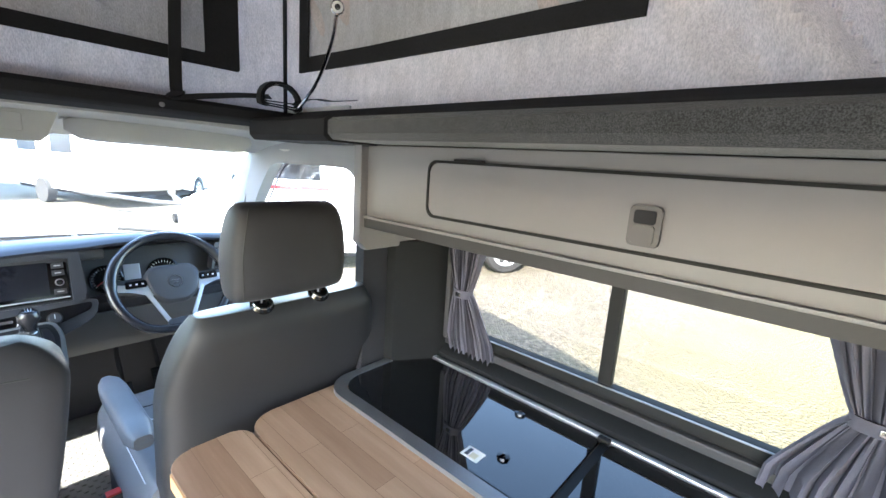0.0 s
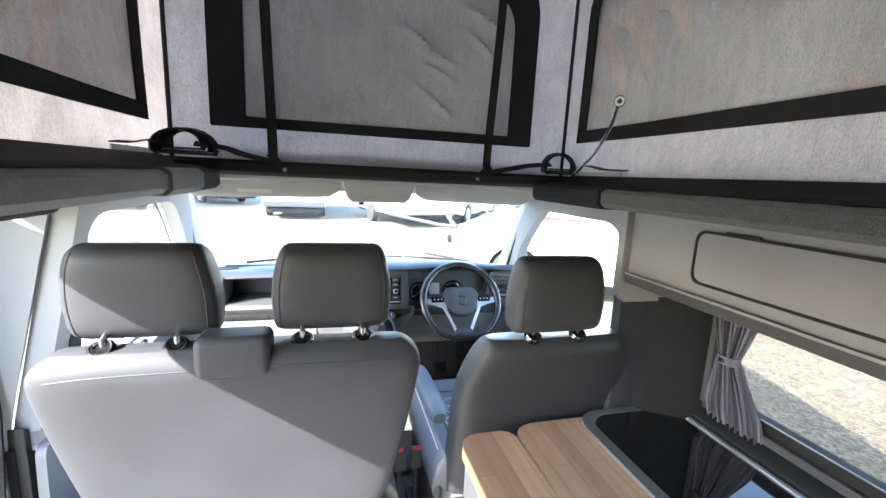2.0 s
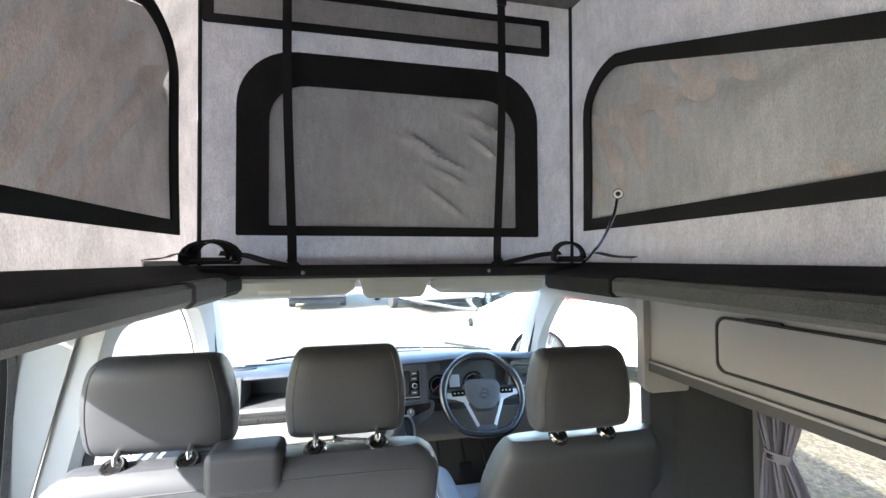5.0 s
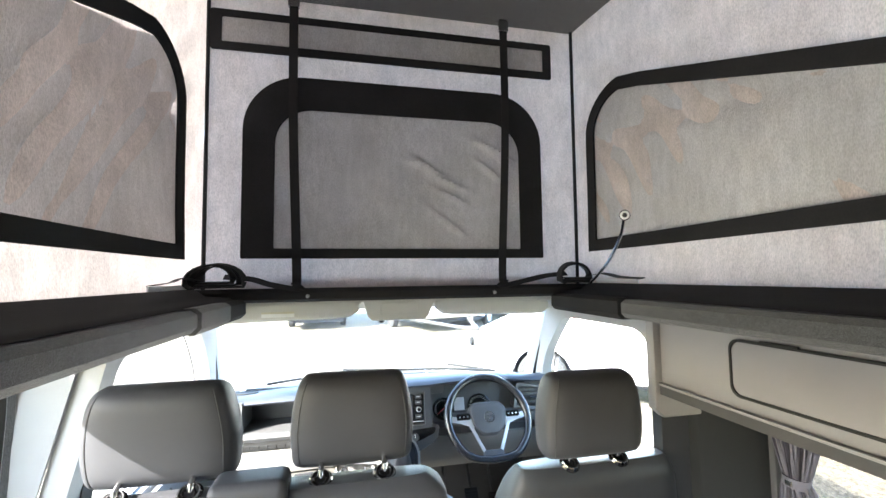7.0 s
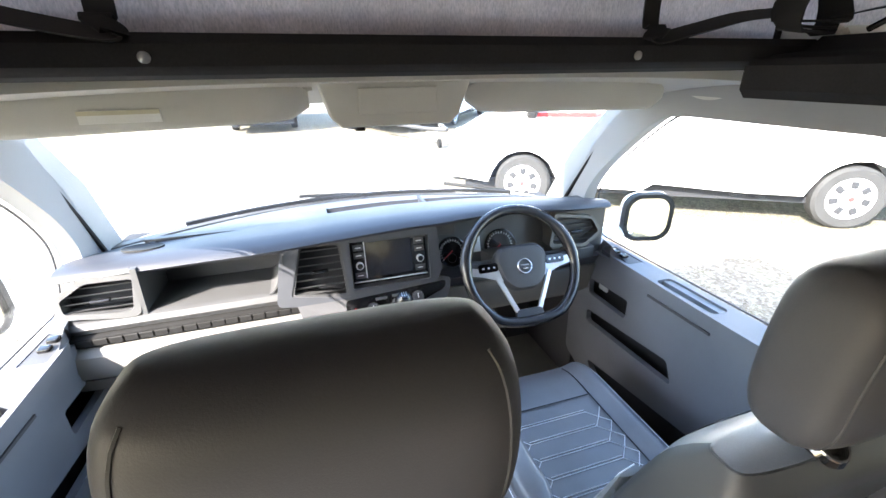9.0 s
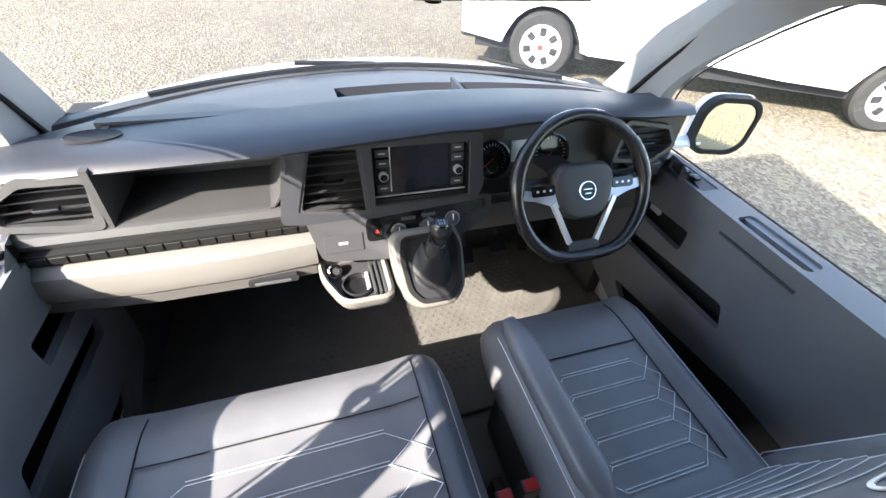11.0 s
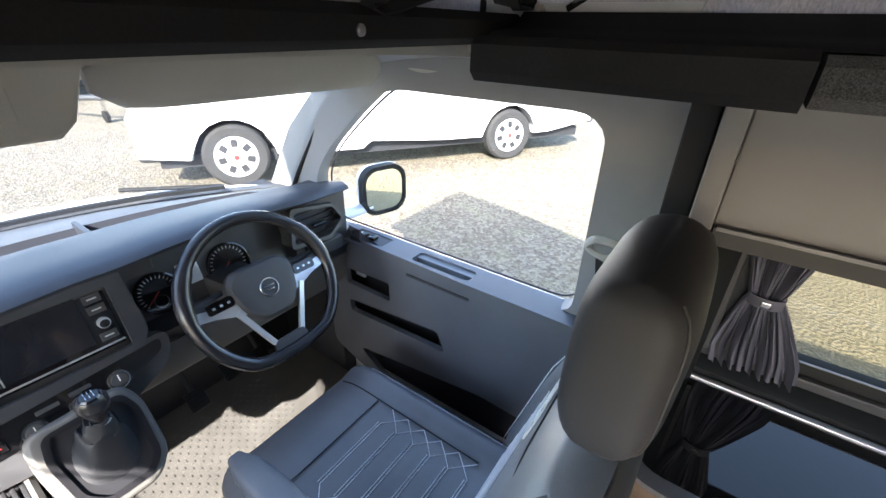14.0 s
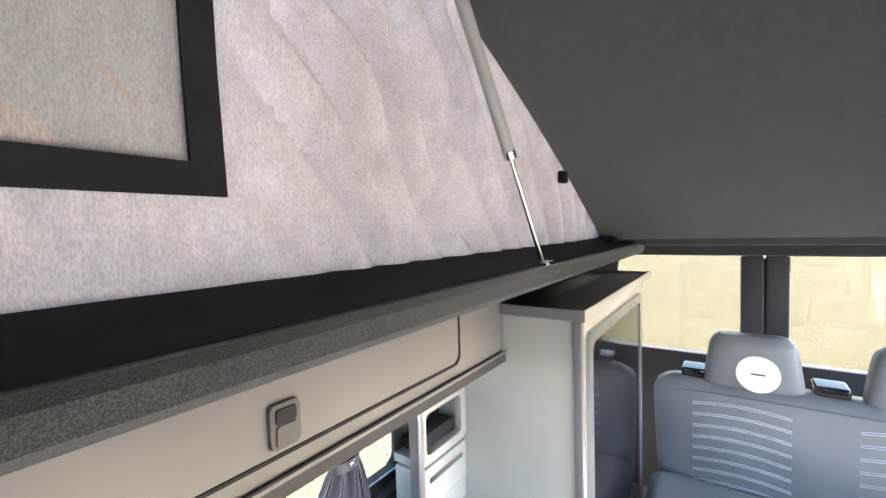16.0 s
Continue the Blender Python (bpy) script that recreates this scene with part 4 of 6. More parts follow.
driver = thing("driver_seat", "charcoal leather driver's seat with pale quilted stitching", "seat", (0.42, 1.5, FLOOR))
D_ARGS = (0.160, 0.668, 1.152, 0.80, 1.375, 0.02, 0.120, 0.17)
backrest(driver, *D_ARGS[:5], foot_in=D_ARGS[5], deep=D_ARGS[6], lean=D_ARGS[7], mat=M_LEATHER, power=4.5, crown=(0.62, 0.24, 2.0))
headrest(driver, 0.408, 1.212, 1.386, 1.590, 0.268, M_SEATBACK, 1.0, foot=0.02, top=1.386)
cushion(driver, 0.135, 0.592, 1.35, 1.895, 0.78, 0.925, (0.215, 0.492, 1.44, 1.74))
back = driver.children[0]


def cover(u, v):
    """A black layer over the rear of the driver's seat back, standing for shade."""
    cx, y, w, d, z = back_ring(*D_ARGS[:5], 0.02 + 0.98 * v, *D_ARGS[5:], (0.62, 0.24, 2.0))
    a = math.pi * (1 + u) + 0.5 * (2 * u - 1)
    c, s = math.cos(a), math.sin(a)
    return Vector((cx + (w + 0.003) * math.copysign(abs(c) ** (2 / 4.5), c), y + (d + 0.003) * math.copysign(abs(s) ** (2 / 4.5), s), z))


# Darkens the unlit rear of the leather by colour.
part("back_cover", sheet(cover, 48, 40, 0.0), M_VINYL_AND_SHADE, back, "black rear cover standing for shade on the leather")
rows = []
for k in range(7):
    z = 0.915 + k * 0.040
    arc = [front_face(D_ARGS, x, z + 0.045 * math.cos((x - 0.419) * 8)) for x in np.linspace(0.300, 0.538, 14)]
    rows.append(arc)
    rows.append([p + Vector((0, 0, 0.0045)) for p in arc])
    for a in (-1, 1):
        rows.append([front_face(D_ARGS, 0.419 + a * q, z + dz) for q, dz in ((0.119, 0.026), (0.142, 0.006), (0.119, -0.014))])
stitched(back, rows, 0.0008)
for s in (-1, 1):
    part("bolster", skin([[front_face(D_ARGS, 0.419 + s * 0.190, z) + Vector((a, b, 0)) for a, b in ellipse(0, 0, 0.036, 0.020 * e, 2.4, 14)] for z, e in zip(np.linspace(0.86, 1.24, 12), (0.3, 0.7, 1, 1, 1, 1, 1, 1, 0.95, 0.8, 0.6, 0.25))]), M_LEATHER, back)
    stitched(back, [[front_face(D_ARGS, 0.419 + s * 0.185, z) + Vector((0, 0.022 * min(1, (1.30 - z) / 0.12, (z - 0.84) / 0.06), 0)) for z in np.linspace(0.88, 1.23, 16)]])
q = front_face(D_ARGS, 0.425, 1.282)
tilt = Matrix.Translation(q) @ pose(0, 0, 0, 90 + 16, 0, 0) @ Matrix.Rotation(math.pi, 4, "Y")
o = ellipse(0, 0, 0.074, 0.052, 2.0, 28)
part("emblem_ring", band(o, inset(o, 0.008), 0.0, 0.002, "z"), M_PAPER, back, "white stitched emblem").data.transform(tilt)
for y0, y1, w in ((0.040, -0.006, 0.040), (0.004, -0.038, 0.052)):
    for a in (-1, 1):
        bar = prism([(a * w, y0), (a * (w - 0.018), y0), (a * 0.002, y1 + 0.014), (a * 0.002, y1)], 0.0, 0.002, "z")
        part("emblem_bar", bar, M_PAPER, back).data.transform(tilt)
part("armrest", skin([[Vector((0.165 + a, y, 1.005 + 0.03 * (1.85 - y) + b)) for a, b in ellipse(0, 0, 0.032 * e, 0.028 * e, 3, 16)] for y, e in zip(np.linspace(1.42, 1.82, 10), (0.6, 1, 1, 1, 1, 1, 1, 0.98, 0.85, 0.45))]), M_LEATHER, driver, "folded-down leather armrest")
part("base_box", box(0.18, 0.60, 1.40, 1.82, FLOOR, 0.785, 0.02), M_PLASTIC, driver, "plastic seat base")
part("side_valance", box(0.135, 0.165, 1.34, 1.72, 0.62, 0.84, 0.02), M_PLASTIC, driver)
for x, y in ((0.055, 1.52), (0.115, 1.525)):
    b = thing("belt_buckle", "black seat belt buckle with a red release button", "buckle", (x, y, 0.70), "belt buckles")
    part("stalk", tube([(x, y + 0.0, FLOOR + 0.05), (x, y, 0.78)], 0.010, 8), M_PLASTIC, b)
    part("body", box(x - 0.020, x + 0.020, y - 0.014, y + 0.014, 0.775, 0.845, 0.005), M_PLASTIC, b)
    part("button", box(x - 0.015, x + 0.015, y - 0.011, y + 0.011, 0.840, 0.850, 0.003), M_RED, b, "red release button")
    hb = part("handbrake_boot", box(x - 0.018, x + 0.018, y + 0.03, y + 0.10, FLOOR, 0.62, 0.012), M_PLASTIC, b) if x > 0.1 else None

# seat belts on the door pillars
for s in (-1, 1):
    y = 1.335 if s > 0 else 1.40
    sb = thing("seat_belt", "dark seat belt hanging from a pillar guide", "seat belt", (s * 0.78, y, FLOOR), "seat belts")
    part("slot", box(s * 0.778, s * 0.790, y - 0.006, y + 0.006, 1.40, 1.53, 0.003), M_LINING, sb)
    part("guide", tube(bend([(s * 0.765, y - 0.030, 1.392), (s * 0.752, y - 0.018, 1.412), (s * 0.748, y + 0.018, 1.412), (s * 0.760, y + 0.034, 1.388), (s * 0.765, y, 1.372), (s * 0.765, y - 0.030, 1.390)]), 0.009, 8), M_VISOR, sb, "pale belt guide")
    part("webbing", ribbon(bend([(s * 0.765, y - 0.005, 1.385), (s * 0.775, y - 0.03, 1.20), (s * 0.80, y - 0.04, 0.90), (s * 0.82, y - 0.04, 0.60)]), 0.046, 0.0025, (0, 1, 0)), M_WEB, sb)
    part("retractor_cover", box(s * 0.80, s * 0.86, y - 0.06, y + 0.06, FLOOR, 0.62, 0.02), M_PLASTIC, sb)

# ---- rear bench ----
rear = thing("rear_bench", "charcoal leather rear bench with quilted back and emblem headrest", "seat", (-0.1, -0.9, FLOOR))
R_ARGS = (-0.62, 0.375, -1.02, 0.80, 1.285, 0.02, 0.14, -0.02)
backrest(rear, *R_ARGS[:5], foot_in=0.02, deep=0.14, lean=-0.02, mat=M_LEATHER)
rb = rear.children[0]
for cx in (0.065, -0.36):
    rings = []
    for k in range(13):
        v = k / 12
        z = 1.255 + 0.205 * v
        e = 1 - 0.18 * abs(2 * v - 1) ** 8
        rings.append([Vector((x, y, z)) for x, y in ellipse(cx, -0.945, (0.150 - 0.030 * v) * e, 0.045 * (1 - 0.4 * abs(2 * v - 1) ** 6), 4, 30)])
    h = part("headrest", skin(rings), M_LEATHER, rear)
    if cx > 0:
        part("emblem", disc((cx - 0.015, -0.8995, 1.335), 0.062, 0.0035, (0, 1, 0.05), 30), M_PAPER, h, "round white emblem")
        part("emblem_bar", box(cx - 0.035, cx + 0.005, -0.8962, -0.8945, 1.333, 1.338), M_SEATBACK, h)
rows = []
for cx in (0.10, -0.34):
    for k in range(8):
        z = 0.90 + k * 0.042
        for off in (0.0, 0.007):
            rows.append([front_face(R_ARGS, x, z + off + 0.02 * math.cos((x - cx) * 9)) for x in np.linspace(cx - 0.14, cx + 0.14, 10)])
stitched(rb, rows, 0.0008)
for x in (0.235, -0.145, -0.56):
    part("belt_reel", box(x - 0.045, x + 0.045, -1.03, -0.93, 1.275, 1.315, 0.010), M_GLOSS, rear, "black belt outlet")
part("seat_cushion", box(-0.62, 0.375, -0.90, -0.36, 0.78, 0.93, 0.05, 4), M_LEATHER, rear)
part("seat_base", box(-0.62, 0.375, -0.95, -0.40, FLOOR, 0.78, 0.01), M_UNIT, rear)


# ---- cab: shell, windscreen, doors ----
def lean_x(z):
    """How the cab's sides lean in above the sill."""
    return 0.865 - 0.25 * max(0.0, z - 1.18)


def screen_base(x):
    return 2.72 - 0.30 * (x / 0.8) ** 2


CAB_SIDE = [(1.16, 1.13), (2.30, 1.13), (2.60, 1.13), (2.60, 1.20), (2.29, 1.515), (2.02, 1.71), (1.95, 1.765), (1.16, 1.765)]
DOOR_WIN = rounded_poly([(1.385, 1.165), (2.285, 1.165), (2.255, 1.345), (2.15, 1.46), (1.98, 1.59), (1.86, 1.668), (1.360, 1.672)], 0.07)
for s in (-1, 1):
    side = "right" if s > 0 else "left"
    structure("pillar_trim_" + side, holed([(y if y > 1.2 else (1.245 if s > 0 else 1.30), z) for y, z in CAB_SIDE], [DOOR_WIN], 0.05, lambda a, b, s=s: Vector((s * lean_x(b), a, b))), M_PILLAR, "pale grey pillar and window surround")
    win = thing("window_" + side, "clear cab door window with black rubber seal", "window", (s * 0.86, 1.8, 1.15), kind="structure")
    pane = part("pane", holed(DOOR_WIN, [], 0.004, lambda a, b, s=s: Vector((s * (lean_x(b) + 0.03), a, b))), M_GLASS, win)
    pane.visible_shadow = False
    seal = [Vector((s * (lean_x(b) + 0.012), a, b)) for a, b in inset(DOOR_WIN, 0.004)]
    part("seal", tube(seal + [seal[0]], 0.003, 6), M_PLASTIC, win, "black rubber seal")
    # quarter pillar bar in front of the door window
    structure("wall_cab_lower_" + side, box(s * 0.868, s * 0.94, 1.27, 2.75, 0.35, 1.125, 0.01), M_WHITE, "white painted outer door skin")

structure("pillar_edge_left", sheet(lambda u, v: Vector((-(lean_x(1.13 + 0.60 * v) - 0.006) * (1 - u) - 0.876 * u, 1.300 - 0.016 * u, 1.13 + 0.60 * v)), 2, 8, 0.012), M_PILLAR, "pale pillar trim")
for s in (-1, 1):
    structure("kick_panel", box(s * 0.80, s * 0.862, 2.24, 2.62, FLOOR, 1.12, 0.01), M_PLASTIC, "charcoal footwell side panel")

# headlining between tent opening and windscreen
structure("ceiling_front", sheet(lambda u, v: Vector(((u - 0.5) * 1.56, 1.585 + v * 0.40, 1.772 - 0.050 * v * v - 0.03 * abs(2 * u - 1) ** 3)), 16, 6, 0.02), M_LINING, "pale headlining")
structure("ceiling_front_outer", sheet(lambda u, v: Vector(((u - 0.5) * 1.60, 1.58 + v * 0.46, 1.83 - 0.10 * v * v - 0.04 * abs(2 * u - 1) ** 3)), 16, 6, 0.02), M_WHITE, "white painted roof front")
for s in (-1, 1):
    structure("ceiling_side", box(s * 0.60, s * 0.78, 1.12, 1.60, 1.742, 1.775, 0.012), M_LINING, "pale headlining")

for s in (-1, 1):
    structure("outer_roof_side", prism([(0.60 * s, 1.79), (0.60 * s, 1.815), (0.73 * s, 1.80), (0.775 * s, 1.745), (0.76 * s, 1.735), (0.72 * s, 1.775)], 1.26, 1.95, "y"), M_WHITE, "white painted cab roof edge")

windscreen = thing("windscreen", "wide clear windscreen with black edge", "window", (0, 2.6, 1.25), kind="structure")


def screen_at(u, v):
    x = (u - 0.5) * 1.60
    y0, y1 = screen_base(x), 1.985 - 0.05 * (x / 0.8) ** 2
    return Vector((x * (1 - 0.13 * v), y0 + (y1 - y0) * v, 1.255 + 0.475 * v + 0.02 * math.sin(math.pi * v)))


pane = part("pane", sheet(screen_at, 24, 10, 0.004), M_GLASS, windscreen)
pane.visible_shadow = False
edge = [screen_at(0.0, k / 10) for k in range(11)]
part("seal", tube([p + Vector((0.01, -0.01, 0)) for p in edge], 0.008, 6), M_RUBBER, windscreen)
edge = [screen_at(1.0, k / 10) for k in range(11)]
part("seal", tube([p + Vector((-0.01, -0.01, 0)) for p in edge], 0.008, 6), M_RUBBER, windscreen)
structure("bonnet", sheet(lambda u, v: Vector(((u - 0.5) * (1.74 - 0.10 * v), screen_base((u - 0.5) * 1.6) + 0.045 + v * 0.52, 1.292 - 0.10 * v - 0.16 * v * v - 0.05 * abs(2 * u - 1) ** 3)), 20, 12, 0.02), M_WHITE, "white painted bonnet")
structure("wall_front", box(-0.86, 0.86, 2.62, 2.66, 0.40, 1.20, 0.01), M_PLASTIC, "dark footwell bulkhead")
structure("cowl", sheet(lambda u, v: Vector(((u - 0.5) * 1.62, screen_base((u - 0.5) * 1.62) + 0.012 + v * 0.055, 1.268 - 0.004 * v)), 20, 2, 0.01), M_PLASTIC, "black plastic scuttle below the windscreen")
for x0, x1 in ((-0.60, 0.02), (0.02, 0.62)):
    w = thing("wiper", "black windscreen wiper at rest", "wiper", (x1, screen_base(x1), 1.27), "windscreen wipers")
    a = [(x, screen_base(x) - 0.012, 1.292) for x in np.linspace(x0, x1, 12)]
    part("blade", ribbon(a, 0.012, 0.016, (0, 0, 1)), M_RUBBER, w)
    part("arm", tube([(x0 * 0.4 + x1 * 0.6, screen_base(0) - 0.02, 1.308), (x1, screen_base(x1) + 0.01, 1.29), (x1 + 0.02, screen_base(x1) + 0.04, 1.272)], 0.007, 8), M_RUBBER, w)

# visors, roof console
for x0, x1, tag in ((-0.635, -0.150, True), (0.128, 0.578, False)):
    v = thing("sun_visor", "pale folded sun visor with a warning label" if tag else "pale folded sun visor", "sun visor", ((x0 + x1) / 2, 1.77, 1.74), "sun visors")
    rings = []
    for k in range(17):
        u = k / 16
        x = x0 + (x1 - x0) * u
        e = min(1.0, 0.35 + 0.65 * math.sqrt(max(0.0, 1 - abs(2 * u - 1) ** 8)))
        zc = 1.723 - 0.010 * abs(2 * ((x + 0.0) / 1.2)) ** 2
        rings.append([Vector((x, y, z)) for y, z in ellipse(1.765, zc, 0.019 * e, 0.035 * e, 3, 18)])
    part("pad", skin(rings), M_VISOR, v)
    part("hinge", tube([(x0 if x0 > 0 else x1, 1.77, 1.735), (x0 if x0 > 0 else x1, 1.77, 1.76)], 0.008, 8), M_VISOR, v)
    if tag:
        part("label", box(-0.47, -0.365, 1.7435, 1.7465, 1.698, 1.716), M_PAPER, v, "printed warning label")
        part("label_stripe", box(-0.47, -0.365, 1.7425, 1.7440, 1.710, 1.716), M_YELLOW, v, "yellow warning stripe")
rc = thing("roof_console", "pale overhead console with a flat lid", "console", (0, 1.72, 1.68))
part("body", prism([(-0.138, 1.756), (-0.120, 1.694), (-0.104, 1.680), (0.078, 1.680), (0.094, 1.694), (0.118, 1.756)], 1.70, 1.80, "y", r=0.006), M_VISOR, rc)
part("lid", box(-0.076, 0.052, 1.694, 1.6995, 1.700, 1.740, 0.002), M_VISOR, rc)
part("sensor", tube([(-0.07, 1.76, 1.668), (-0.07, 1.76, 1.69)], 0.009, 12), M_RUBBER, rc, "small black sensor")
for s in (-1, 1):
    g = thing("grab_handle", "pale moulded grab handle over the cab door", "handle", (s * 0.73, 1.75, 1.70), "grab handles")
    part("grip", tube(bend([(s * 0.715, 1.87, 1.727), (s * 0.70, 1.84, 1.712), (s * 0.695, 1.75, 1.703), (s * 0.70, 1.66, 1.708), (s * 0.72, 1.63, 1.722)]), 0.013, 10), M_LINING, g)


def cab_door(s):
    d = thing("door_right" if s > 0 else "door_left", "charcoal cab door panel with pockets and wide sill", "door", (s * 0.83, 1.8, 0.55), kind="structure")
    outer = rounded_poly([(1.26, 0.56), (2.02, 0.56), (2.26, 0.66), (2.26, 1.10), (2.20, 1.155), (1.26, 1.155)], 0.03)
    pocket = rounded_poly([(1.95, 0.985), (2.145, 0.985), (2.150, 1.045), (1.95, 1.055)], 0.012)
    slot = rounded_poly([(1.73, 0.885), (2.14, 0.865), (2.145, 0.915), (1.76, 0.955)], 0.015)
    bin_hole = rounded_poly([(1.38, 0.60), (2.00, 0.60), (2.12, 0.70), (1.60, 0.78), (1.38, 0.77)], 0.03)
    part("card", holed(outer, [pocket, slot, bin_hole], 0.02, lambda a, b: Vector((s * (0.815 - 0.02 * math.sin(3 * (b - 0.5))), a, b))), M_DOORCARD, d)
    # Flat black sheet behind the openings gives the pockets their shade by colour.
    part("pocket_lining", box(s * 0.845, s * 0.862, 1.28, 2.25, 0.57, 1.14), M_BLACK_AND_SHADE, d, "black sheet standing for shade inside the pockets")
    part("sill", holed(rounded_poly([(0.765, 1.30), (0.765, 1.70), (0.775, 2.05), (0.80, 2.19), (0.862, 2.19), (0.862, 1.30)], 0.02),
                       [rounded(0.782, 0.838, 1.665, 1.865, 0.014), rounded(0.786, 0.844, 1.985, 2.125, 0.006)], 0.035, lambda a, b: Vector((s * a, b, 1.172))), M_DOORCARD, d)
    part("grip_well", box(s * 0.772, s * 0.848, 1.655, 1.875, 1.115, 1.122), M_PLASTIC, d)
    sw = part("switch_panel", box(s * 0.786, s * 0.844, 1.985, 2.125, 1.135, 1.170, 0.003), M_PLASTIC, d, "window switch panel")
    for y in (2.045, 2.085):
        part("switch", box(s * 0.803, s * 0.827, y - 0.012, y + 0.012, 1.168, 1.180, 0.004), M_GLOSS, d, "gloss black window switch")
    part("ridge", tube(bend([(s * 0.805, 1.30, 0.93), (s * 0.80, 1.6, 1.02), (s * 0.80, 1.95, 1.075), (s * 0.81, 2.20, 1.10)]), 0.016, 8), M_DOORCARD, d)
    part("bin_lip", tube(bend([(s * 0.806, 1.36, 0.790), (s * 0.798, 1.60, 0.800), (s * 0.797, 1.90, 0.765), (s * 0.802, 2.14, 0.715)]), 0.017, 10), M_DOORCARD, d)
    part("lower_band", tube(bend([(s * 0.806, 1.34, 0.865), (s * 0.800, 1.60, 0.872), (s * 0.800, 1.90, 0.850), (s * 0.806, 2.18, 0.835)]), 0.009, 8), M_DOORCARD, d)
    part("pull", box(s * 0.795, s * 0.822, 1.78, 1.93, 1.02, 1.075, 0.010), M_PLASTIC, d, "door pull")
    part("lever", box(s * 0.806, s * 0.816, 2.09, 2.135, 1.005, 1.040, 0.004), M_SILVER, d, "silver door lever")
    return d


cab_door(1)
cab_door(-1)

for s in (-1, 1):
    m = thing("door_mirror", "white door mirror with black edge", "mirror", (s * 0.95, 2.25, 1.15), "door mirrors")
    mm = Matrix.Translation((s * 1.065, 2.225, 1.228)) @ pose(0, 0, 0, 90, 0, s * -16)
    def lay(pts, z):
        return [mm @ Vector((a, b, z)) for a, b in pts]
    big = rounded(-0.094, 0.094, -0.098, 0.090, 0.06, 8)
    part("shell", skin([lay(big, 0.0), lay(inset(big, -0.004), -0.03), lay(inset(big, 0.012), -0.07), lay(inset(big, 0.05), -0.10)]), M_WHITE, m)
    part("rim", skin([lay(inset(big, -0.003), -0.022), lay(inset(big, -0.001), 0.008), lay(inset(big, 0.012), 0.009), lay(inset(big, 0.016), 0.004)], caps=False), M_RUBBER, m, "black mirror edge")
    part("mirror_glass", skin([lay(inset(big, 0.015), 0.0030), lay(inset(big, 0.016), 0.0045)]), M_MIRROR, m, "mirror glass")
    part("arm", tube([(s * 0.86, 2.30, 1.165), (s * 0.95, 2.28, 1.155), (s * 1.02, 2.26, 1.165)], 0.028, 10, flat=0.8), M_WHITE, m)

# ---- dashboard ----
dash = thing("dashboard", "charcoal dashboard with pale lower panel and air vents", "dashboard", (0, 2.3, FLOOR))
XS = sorted(set([round(-0.80 + 0.05 * k, 3) for k in range(33)] + [-0.135, -0.130, 0.170, 0.175, 0.590, 0.595]))
VS = [0.0, 0.02, 0.05, 0.10, 0.16, 0.22, 0.30, 0.395, 0.40, 0.54, 0.545, 0.60, 0.72, 0.84, 0.93, 1.0]


def pad_at(x, v):
    hood = 0.014 * math.exp(-((x - 0.40) / 0.20) ** 4)
    y0 = 2.105 - 0.015 * math.exp(-((x - 0.40) / 0.25) ** 4) + 0.02 * (abs(x) / 0.8) ** 4
    y1 = screen_base(x) - 0.015
    y = y0 + (y1 - y0) * v
    z = 1.322 + 0.026 * max(0.0, min(1.0, (x + 0.32) / 0.42)) * (1 - v) ** 1.5 + 0.022 * min(1.0, v / 0.12) ** 0.5 + hood * (1 - v) ** 2 - 0.07 * v ** 2.2 - 0.020 * (abs(x) / 0.8) ** 3
    if -0.1325 < x < 0.5925 and 0.398 < v < 0.543:
        z -= 0.034
    return Vector((x, y, z))


bm = bmesh.new()
g = [[bm.verts.new(pad_at(x, v)) for v in VS] for x in XS]
for i in range(len(XS) - 1):
    for j in range(len(VS) - 1):
        bm.faces.new((g[i][j], g[i + 1][j], g[i + 1][j + 1], g[i][j + 1]))
bmesh.ops.recalc_face_normals(bm, faces=bm.faces[:])
bmesh.ops.solidify(bm, geom=bm.faces[:], thickness=0.012)
part("top_pad", bm, M_DASH_TOP, dash, "dark soft dash top")
part("tray_divider", box(0.190, 0.202, 2.335, 2.435, 1.300, 1.345, 0.003), M_DASH_TOP, dash)
part("speaker_grille", turned([(0.045, 0), (0.044, 0.004), (0.036, 0.002), (0.001, 0.001)], Matrix.Translation((-0.625, 2.225, 1.333)) @ Matrix.Diagonal((1.15, 0.62, 1, 1)), 24), M_RUBBER, dash, "black speaker grille")

# passenger shelf
part("shelf", prism([(2.300, 1.200), (2.110, 1.203), (2.095, 1.197), (2.088, 1.183), (2.095, 1.168), (2.300, 1.160)], -0.80, -0.262, "x"), M_DASH_FACE, dash)
part("shelf_back", box(-0.64, -0.24, 2.285, 2.31, 1.20, 1.335), M_DASH_FACE, dash)
part("shelf_end", prism([(2.098, 1.198), (2.108, 1.322), (2.30, 1.330), (2.30, 1.198)], -0.626, -0.612, "x"), M_DASH_FACE, dash)
part("centre_brow", box(-0.05, 0.235, 2.130, 2.150, 1.300, 1.336, 0.004), M_DASH_FACE, dash)
part("shelf_scoop", sheet(lambda u, v: Vector((-0.27 - 0.05 * u, 2.10 + 0.19 * v, 1.202 + 0.11 * (1 - u) ** 2)), 6, 4, 0.004), M_DASH_FACE, dash)
part("slot_strip", prism([(2.105, 1.168), (2.080, 1.163), (2.078, 1.140), (2.12, 1.135)], -0.79, -0.245, "x"), M_RUBBER, dash)
